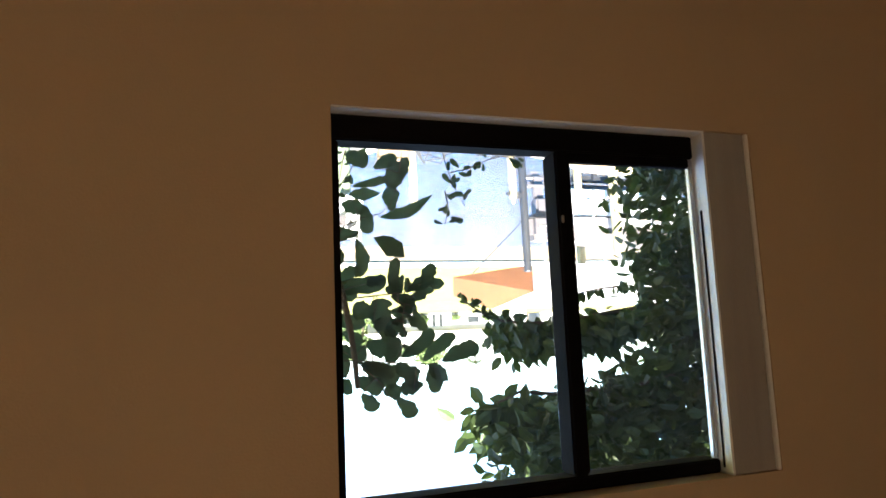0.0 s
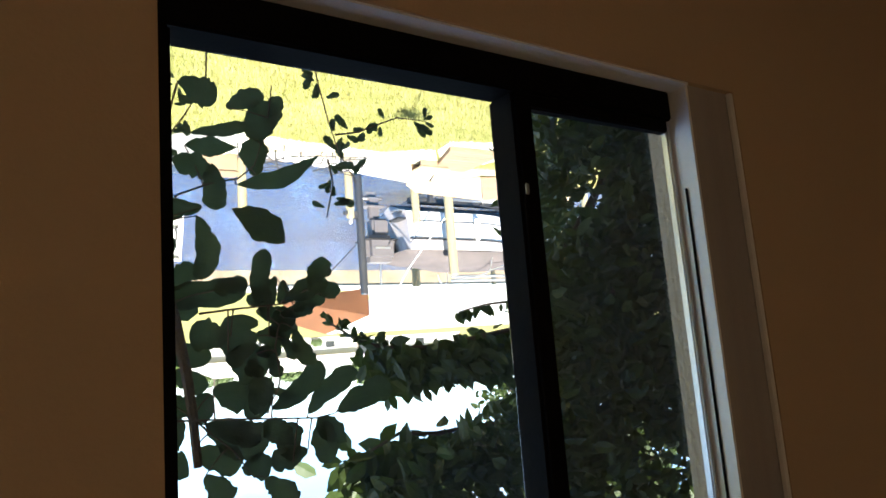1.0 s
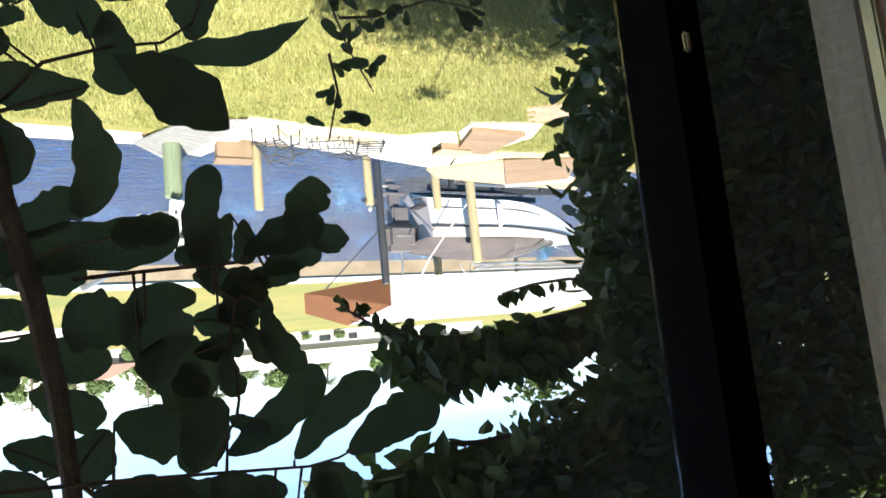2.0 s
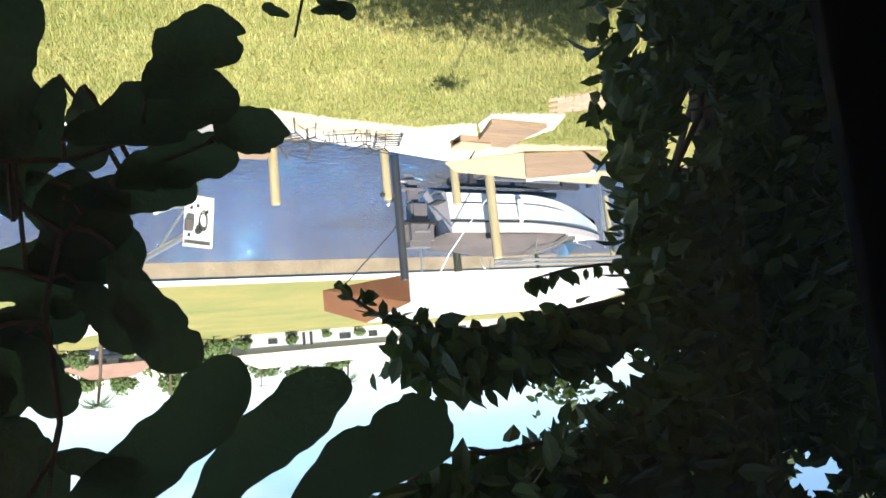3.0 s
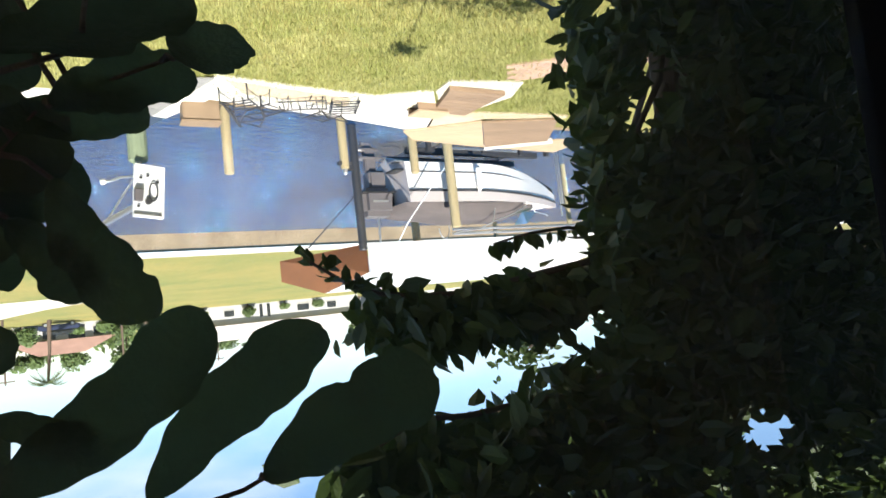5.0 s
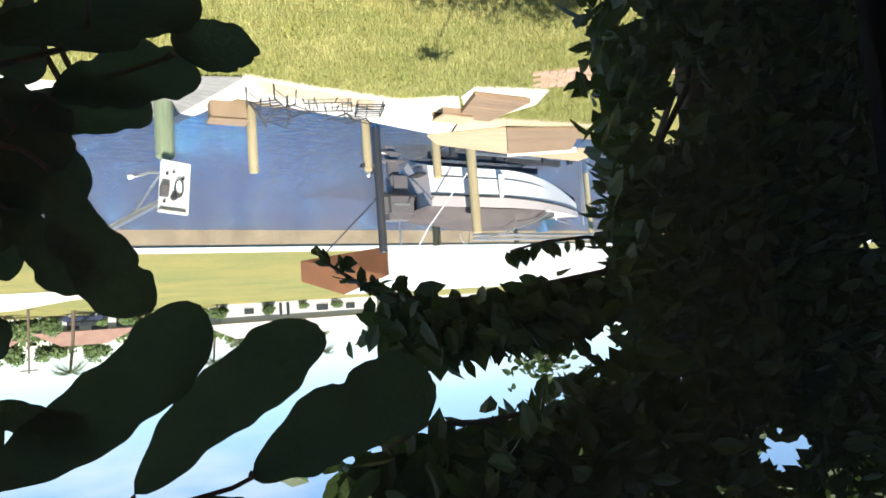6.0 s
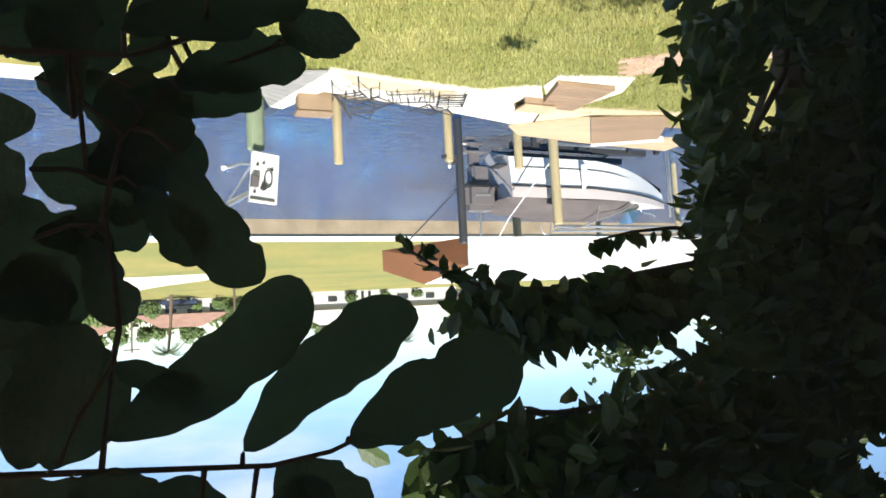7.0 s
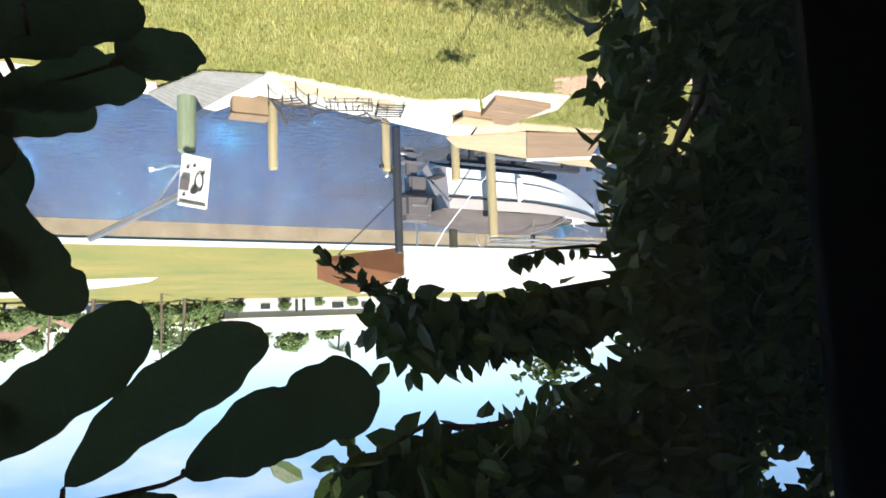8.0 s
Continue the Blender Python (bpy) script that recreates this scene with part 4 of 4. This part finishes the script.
leafy_branch(TWIG_MID, [0.0018, 0.0017, 0.0016, 0.0015, 0.0014, 0.0014, 0.0013, 0.0012, 0.0011, 0.0010], [
    (-0.906, 0.286, 4.064, -0.944, 4.126, 0.037, OVAL, -0.08),
    (-0.890, 0.3, 4.078, -0.922, 4.113, 0.031, OVAL, 0),
    (-0.879, 0.3, 4.027, -0.910, 4.060, 0.042, ROUND, 0),
    (-0.958, 0.285, 4.007, -0.997, 3.987, 0.034, ROUND, 0),
    (-0.907, 0.29, 4.032, -0.970, 4.004, 0.040, OVAL, 0.05),
    (-0.885, 0.295, 4.037, -0.950, 4.026, 0.030, OVAL, 0),
    (-0.895, 0.3, 3.976, -0.897, 4.019, 0.027, OVAL, 0),
    (-0.884, 0.31, 3.968, -0.867, 4.027, 0.030, OVAL, 0),
    (-0.848, 0.31, 4.027, -0.901, 4.039, 0.036, OVAL, 0),
    (-0.846, 0.31, 4.070, -0.902, 4.074, 0.047, OVAL, 0),
    (-0.847, 0.315, 4.101, -0.896, 4.092, 0.032, OVAL, 0),
    (-0.869, 0.3, 4.102, -0.884, 4.143, 0.028, OVAL, 0),
], "dense cluster of broad dark green leaves outside the glass", 2)
TWIG_INNER = [(-0.749, 0.29, 4.031), (-0.799, 0.29, 4.026), (-0.888, 0.29, 4.019), (-0.926, 0.29, 4.002), (-0.959, 0.29, 3.969)]
leafy_branch(TWIG_INNER, [0.0021, 0.0018, 0.0016, 0.0014, 0.0011], [
    (-0.919, 0.25, 4.000, -0.961, 3.944, 0.044, OVAL, 0),
    (-0.885, 0.27, 4.015, -0.967, 3.976, 0.047, OVAL, 0),
    (-0.864, 0.3, 4.048, -0.866, 3.920, 0.044, OVAL, 0.06),
    (-0.837, 0.31, 4.018, -0.873, 3.987, 0.031, ROUND, 0),
    (-0.849, 0.16, 3.936, -0.772, 3.883, 0.049, POINTED, -0.05),
    (-0.812, 0.31, 4.123, -0.823, 4.032, 0.080, OVAL, 0),
    (-0.802, 0.32, 4.095, -0.873, 4.129, 0.085, OVAL, 0),
    (-0.869, 0.31, 4.073, -0.919, 4.047, 0.055, OVAL, 0),
    (-0.807, 0.32, 4.068, -0.743, 4.061, 0.063, OVAL, 0),
    (-0.842, 0.31, 4.203, -0.866, 4.141, 0.050, OVAL, 0.05),
    (-0.828, 0.32, 4.132, -0.861, 4.119, 0.042, OVAL, 0),
], "close leafy twig with ruffled dark green leaves", 3)
STEM = [(-0.7, 0.7, -0.05), (-0.72, 0.55, 2.0), (-0.71, 0.4, 3.3), (-0.645, 0.34, 3.767), (-0.662, 0.34, 3.830), (-0.687, 0.34, 3.880), (-0.700, 0.34, 3.954), (-0.722, 0.34, 4.035), (-0.738, 0.34, 4.116), (-0.748, 0.34, 4.195), (-0.754, 0.34, 4.275)]
leafy_branch(STEM, [0.024, 0.018, 0.013, 0.012, 0.0115, 0.011, 0.0105, 0.01, 0.009, 0.008, 0.007], [
    (-0.664, 0.33, 4.009, -0.844, 3.984, 0.059, OVAL, 0),
    (-0.781, 0.32, 3.991, -0.842, 3.975, 0.033, ROUND, 0),
    (-0.755, 0.31, 3.866, -0.762, 3.972, 0.049, OVAL, 0.12),
    (-0.696, 0.34, 3.987, -0.763, 3.946, 0.049, OVAL, 0),
    (-0.669, 0.33, 3.870, -0.714, 3.937, 0.054, OVAL, 0.06),
    (-0.669, 0.34, 3.917, -0.694, 3.954, 0.040, ROUND, 0),
    (-0.768, 0.33, 3.846, -0.673, 3.839, 0.050, OVAL, 0.08),
    (-0.785, 0.33, 3.767, -0.796, 3.847, 0.050, OVAL, 0),
    (-0.719, 0.33, 3.765, -0.798, 3.781, 0.047, POINTED, 0),
    (-0.696, 0.35, 4.023, -0.765, 4.015, 0.043, OVAL, 0),
    (-0.665, 0.34, 4.083, -0.783, 4.101, 0.047, OVAL, 0),
    (-0.718, 0.35, 4.120, -0.776, 4.153, 0.043, OVAL, 0),
], "tall brown stem with broad dark green leaves beside the window", 4)
TWIG_LOW = [(-0.687, 0.34, 3.880), (-0.731, 0.34, 3.824), (-0.784, 0.34, 3.801), (-0.834, 0.34, 3.788), (-0.864, 0.34, 3.762), (-0.891, 0.34, 3.686), (-0.903, 0.34, 3.602)]
leafy_branch(TWIG_LOW, [0.0021, 0.0019, 0.0018, 0.0016, 0.0014, 0.0013, 0.0011], [
    (-0.744, 0.34, 3.736, -0.838, 3.726, 0.039, POINTED, 0),
    (-0.754, 0.34, 3.712, -0.862, 3.683, 0.032, OVAL, 0),
    (-0.830, 0.34, 3.800, -0.997, 3.725, 0.037, POINTED, -0.08),
    (-0.867, 0.34, 3.781, -0.867, 3.706, 0.058, OVAL, 0),
    (-0.865, 0.335, 3.716, -0.894, 3.631, 0.061, ROUND, 0),
    (-0.890, 0.34, 3.703, -0.919, 3.616, 0.040, OVAL, 0),
    (-0.819, 0.345, 3.656, -0.889, 3.611, 0.049, OVAL, 0),
    (-0.683, 0.35, 3.793, -0.715, 3.765, 0.028, OVAL, 0),
    (-0.738, 0.35, 3.615, -0.807, 3.633, 0.063, OVAL, 0),
    (-0.671, 0.35, 3.795, -0.705, 3.805, 0.032, OVAL, 0),
], "lower leafy twig with pointed dark green leaves outside the glass", 5)
TWIG_UPPER = [(-0.749, 0.345, 4.196), (-0.770, 0.345, 4.219), (-0.814, 0.345, 4.259), (-0.846, 0.345, 4.306)]
leafy_branch(TWIG_UPPER, [0.0021, 0.0018, 0.0014, 0.0011], [
    (-0.770, 0.345, 4.212, -0.873, 4.263, 0.082, OVAL, 0),
    (-0.751, 0.35, 4.249, -0.831, 4.285, 0.059, OVAL, 0),
    (-0.729, 0.335, 4.193, -0.674, 4.240, 0.064, ROUND, 0),
    (-0.779, 0.35, 4.160, -0.752, 4.203, 0.058, OVAL, 0),
    (-0.699, 0.35, 4.163, -0.747, 4.183, 0.040, OVAL, 0),
    (-0.665, 0.35, 4.134, -0.697, 4.118, 0.029, OVAL, 0),
    (-0.665, 0.35, 4.108, -0.712, 4.103, 0.035, OVAL, 0),
    (-0.827, 0.35, 4.289, -0.883, 4.293, 0.052, OVAL, 0),
    (-0.690, 0.35, 4.275, -0.744, 4.267, 0.056, OVAL, 0),
    (-0.768, 0.35, 4.291, -0.811, 4.339, 0.051, OVAL, 0),
    (-0.865, 0.34, 4.309, -0.920, 4.362, 0.055, OVAL, 0),
    (-0.666, 0.35, 4.057, -0.720, 4.051, 0.035, OVAL, 0),
], "upper twig crowded with broad dark green leaves", 6)

# thin arching sprays of small leaves
rnd = random.Random(9)


def small_spray(lines, count, reach, label):
    """Thin twigs set with small oval leaves; the first line stands on the ground."""
    spray = thing("spray", lines[0][0], label, "shrub")
    for points in lines:
        part("twig", rod(points, [0.0026 - 0.0016 * k / len(points) if p[2] > 3 else 0.007 for k, p in enumerate(points)], 6), TWIG, spray)
        seen = [p for p in points if p[2] > 3.2]
        for k in range(int(count * len(seen) / 5)):
            u = rnd.uniform(0, len(seen) - 1.001)
            i = int(u)
            p = Vector(seen[i]).lerp(Vector(seen[i + 1]), u - i)
            out = Vector((rnd.uniform(-1, 1), rnd.uniform(-0.4, 0.4), rnd.uniform(-0.6, 1))).normalized()
            out *= rnd.uniform(*reach)
            p += out * 0.3
            part("leaf", leaf_mesh(p, p + out, rnd.uniform(0.45, 0.62) * out.length, rnd.randrange(9999)), LEAF, spray, "", True)


small_spray([
    [(-1.0, 0.6, -0.05), (-0.98, 0.56, 1.6), (-1.0, 0.55, 2.9), *[(-1.082, 0.55, 3.434), (-1.094, 0.55, 3.497), (-1.115, 0.55, 3.586), (-1.138, 0.55, 3.653), (-1.176, 0.55, 3.719)]],
    [(-1.127, 0.55, 3.606), (-1.189, 0.55, 3.592), (-1.239, 0.55, 3.568), (-1.298, 0.55, 3.542), (-1.385, 0.55, 3.540)],
    [(-1.106, 0.55, 3.667), (-1.116, 0.55, 3.724), (-1.096, 0.55, 3.804)],
], 16, (0.024, 0.045), "thin shrub stem with small oval leaves over the lawn")
small_spray([
    [(-0.85, 0.55, -0.05), (-0.85, 0.5, 1.6), (-0.84, 0.46, 3.0), *[(-0.811, 0.45, 3.564), (-0.770, 0.45, 3.640), (-0.732, 0.45, 3.696), (-0.676, 0.45, 3.744)]],
    [(-0.759, 0.45, 3.575), (-0.749, 0.45, 3.610), (-0.737, 0.45, 3.675)],
], 18, (0.016, 0.032), "thin twig of tiny leaves beside the window")


# ---- the dense small-leaved tree beside the window ----
def crown_edge(v):
    """Sideways slope of the crown's rim at upward slope v, fitted to the camera's view."""
    return 1.09 - min(0.6, max(0.0, v - 0.12) * 3.0)


tree = thing("leafy_tree", (-4.2, 2.2, 0), "dense small-leaved dark green tree close beside the house", "tree")
part("trunk", rod([(-4.2, 2.2, -0.1), (-4.1, 2.2, 2.0), (-3.9, 2.15, 3.6), (-3.6, 2.0, 5.0)], [0.16, 0.14, 0.1, 0.05], 10), TWIG, tree)
LIMB = [(-3.4, 2.0, 3.98), (-2.613, 1.6, 4.036), (-2.289, 1.6, 4.075), (-2.063, 1.6, 4.107), (-1.877, 1.6, 4.102), (-1.756, 1.6, 4.086), (-1.658, 1.6, 4.049), (-1.558, 1.6, 3.985)]
UPPER = [(-3.2, 1.9, 4.4), (-2.5, 1.65, 4.47), (-2.158, 1.6, 4.461), (-2.004, 1.6, 4.462), (-1.829, 1.6, 4.44), (-1.7, 1.6, 4.49), (-1.582, 1.6, 4.543)]
DROOP = [(-2.9, 1.7, 3.95), (-2.501, 1.6, 3.921), (-2.319, 1.6, 3.935), (-2.169, 1.6, 3.964)]
SUNNY = [(-4.1, 2.2, 2.6), (-4.5, 3.4, 3.9), (-4.9, 4.5, 4.5), (-5.05, 5.0, 4.68)]
for points in (
    [(-4.05, 2.2, 2.6), (-3.5, 1.9, 3.2), (-2.9, 1.7, 3.7)],
    [(-4.0, 2.2, 3.2), (-3.4, 2.0, 3.98)], LIMB,
    [(-3.9, 2.15, 3.6), (-3.2, 1.9, 4.4)], UPPER,
    [(-4.0, 2.2, 3.0), (-2.9, 1.7, 3.95)], DROOP, SUNNY,
    [(-3.8, 2.1, 4.2), (-4.3, 1.9, 4.8), (-4.6, 1.8, 5.3)],
    [(-4.1, 2.2, 2.4), (-4.6, 1.9, 3.4), (-4.9, 1.8, 4.2)],
):
    thick = 0.008 if points is DROOP else 0.022 if len(points) < 5 else 0.014
    part("limb", rod(points, [thick * (1 - 0.8 * k / len(points)) for k in range(len(points))], 7), TWIG, tree)
rng = np.random.default_rng(11)
verts, faces = [], []


def add_leaf(p, size, way=None):
    a = rng.normal(size=3) * (1, 1, 0.6) + (0, 0, -0.5) if way is None else np.array(way) + rng.normal(size=3) * 0.35
    a /= np.linalg.norm(a)
    b = np.cross(a, rng.normal(size=3) if way is None else rng.normal(size=3) * 0.5 + (-0.5, 0.8, 0))
    b /= np.linalg.norm(b)
    c = np.cross(a, b)
    long, wide = size, size * 0.56
    n = len(verts)
    for f, s, d in ((0, 0, 0), (0.25, -0.85, 0.12), (0.6, -0.9, 0.1), (1, 0, -0.05), (0.6, 0.9, 0.1), (0.25, 0.85, 0.12), (0.5, 0, 0)):
        verts.append(tuple(np.array(p) + a * long * f + b * wide * 0.5 * s + c * d * wide))
    for q in ((0, 1, 6), (1, 2, 6), (2, 3, 6), (3, 4, 6), (4, 5, 6), (5, 0, 6)):
        faces.append(tuple(n + k for k in q))


made = 0
while made < 38000:
    y = rng.uniform(1.2, 2.9)
    # u and v are slopes as seen from the camera's later position
    u, v = rng.uniform(0.4, 2.6), rng.uniform(-1.2, 1.0)
    p = np.array((-0.94 - u * (y - 0.05), y, 4.15 + v * (y - 0.05)))
    if p[2] > 5.5 - 0.25 * noise.noise(Vector(p)):
        continue
    rough = noise.noise(Vector(p * 2.3)) * 0.1 + noise.noise(Vector(p * 7)) * 0.09
    if u < crown_edge(v) + rough:
        continue
    if p[0] < -6.0:
        continue
    if noise.noise(Vector((u * 5, v * 5, 3))) < (-0.12 if v < -0.36 and u < 1.5 else -0.55):
        continue
    # two gaps carved along the camera's sight lines
    if ((u - 0.79) / 0.14) ** 2 + ((v - 0.11) / 0.06) ** 2 < 1:
        continue
    if ((u - 1.62) / 0.15) ** 2 + ((v - 0.42) / 0.09) ** 2 < 0.8 + 4 * rough:
        continue
    add_leaf(p, rng.uniform(0.055, 0.11))
    made += 1


def dress(line, count, spread, lift, size, way=None):
    """Clothes a limb with leaves along its length."""
    for _ in range(count):
        u = rng.uniform(0.6, len(line) - 1.001)
        i = int(u)
        p = np.array(Vector(line[i]).lerp(Vector(line[i + 1]), u - i)) + rng.normal(size=3) * spread + (0, 0, lift * rng.uniform(0, 1))
        # the first of those sight-line gaps stays clear here too
        u, v = (-p[0] - 0.94) / (p[1] - 0.05), (p[2] - 4.15) / (p[1] - 0.05)
        if line is not SUNNY_TIP and ((u - 0.79) / 0.14) ** 2 + ((v - 0.11) / 0.06) ** 2 < 1:
            continue
        add_leaf(p, rng.uniform(*size), way)


SUNNY_TIP = SUNNY[2:]
dress(LIMB[:-2], 700, (0.05, 0.1, 0.012), 0.12, (0.06, 0.095), (-0.2, -0.1, 0.5))
dress(LIMB[1:5], 300, (0.05, 0.1, 0.03), 0.15, (0.06, 0.1), (-0.2, -0.1, 0.6))
dress(LIMB[-4:], 46, (0.015, 0.03, 0.01), 0.0, (0.04, 0.07))
dress(UPPER, 330, (0.05, 0.08, 0.015), 0.18, (0.075, 0.13), (0.25, 0.0, 0.5))
dress(DROOP, 22, (0.01, 0.03, 0.004), 0.0, (0.045, 0.065), (0.0, 0.0, 0.9))
dress(SUNNY_TIP, 190, (0.17, 0.08, 0.085), 0.06, (0.07, 0.12))
data = bpy.data.meshes.new("crown")
data.from_pydata(verts, [], faces)
data.materials.append(VINE)
crown = new("crown", data)
crown.parent = tree
crown.matrix_parent_inverse = Matrix.Translation(-tree.location)
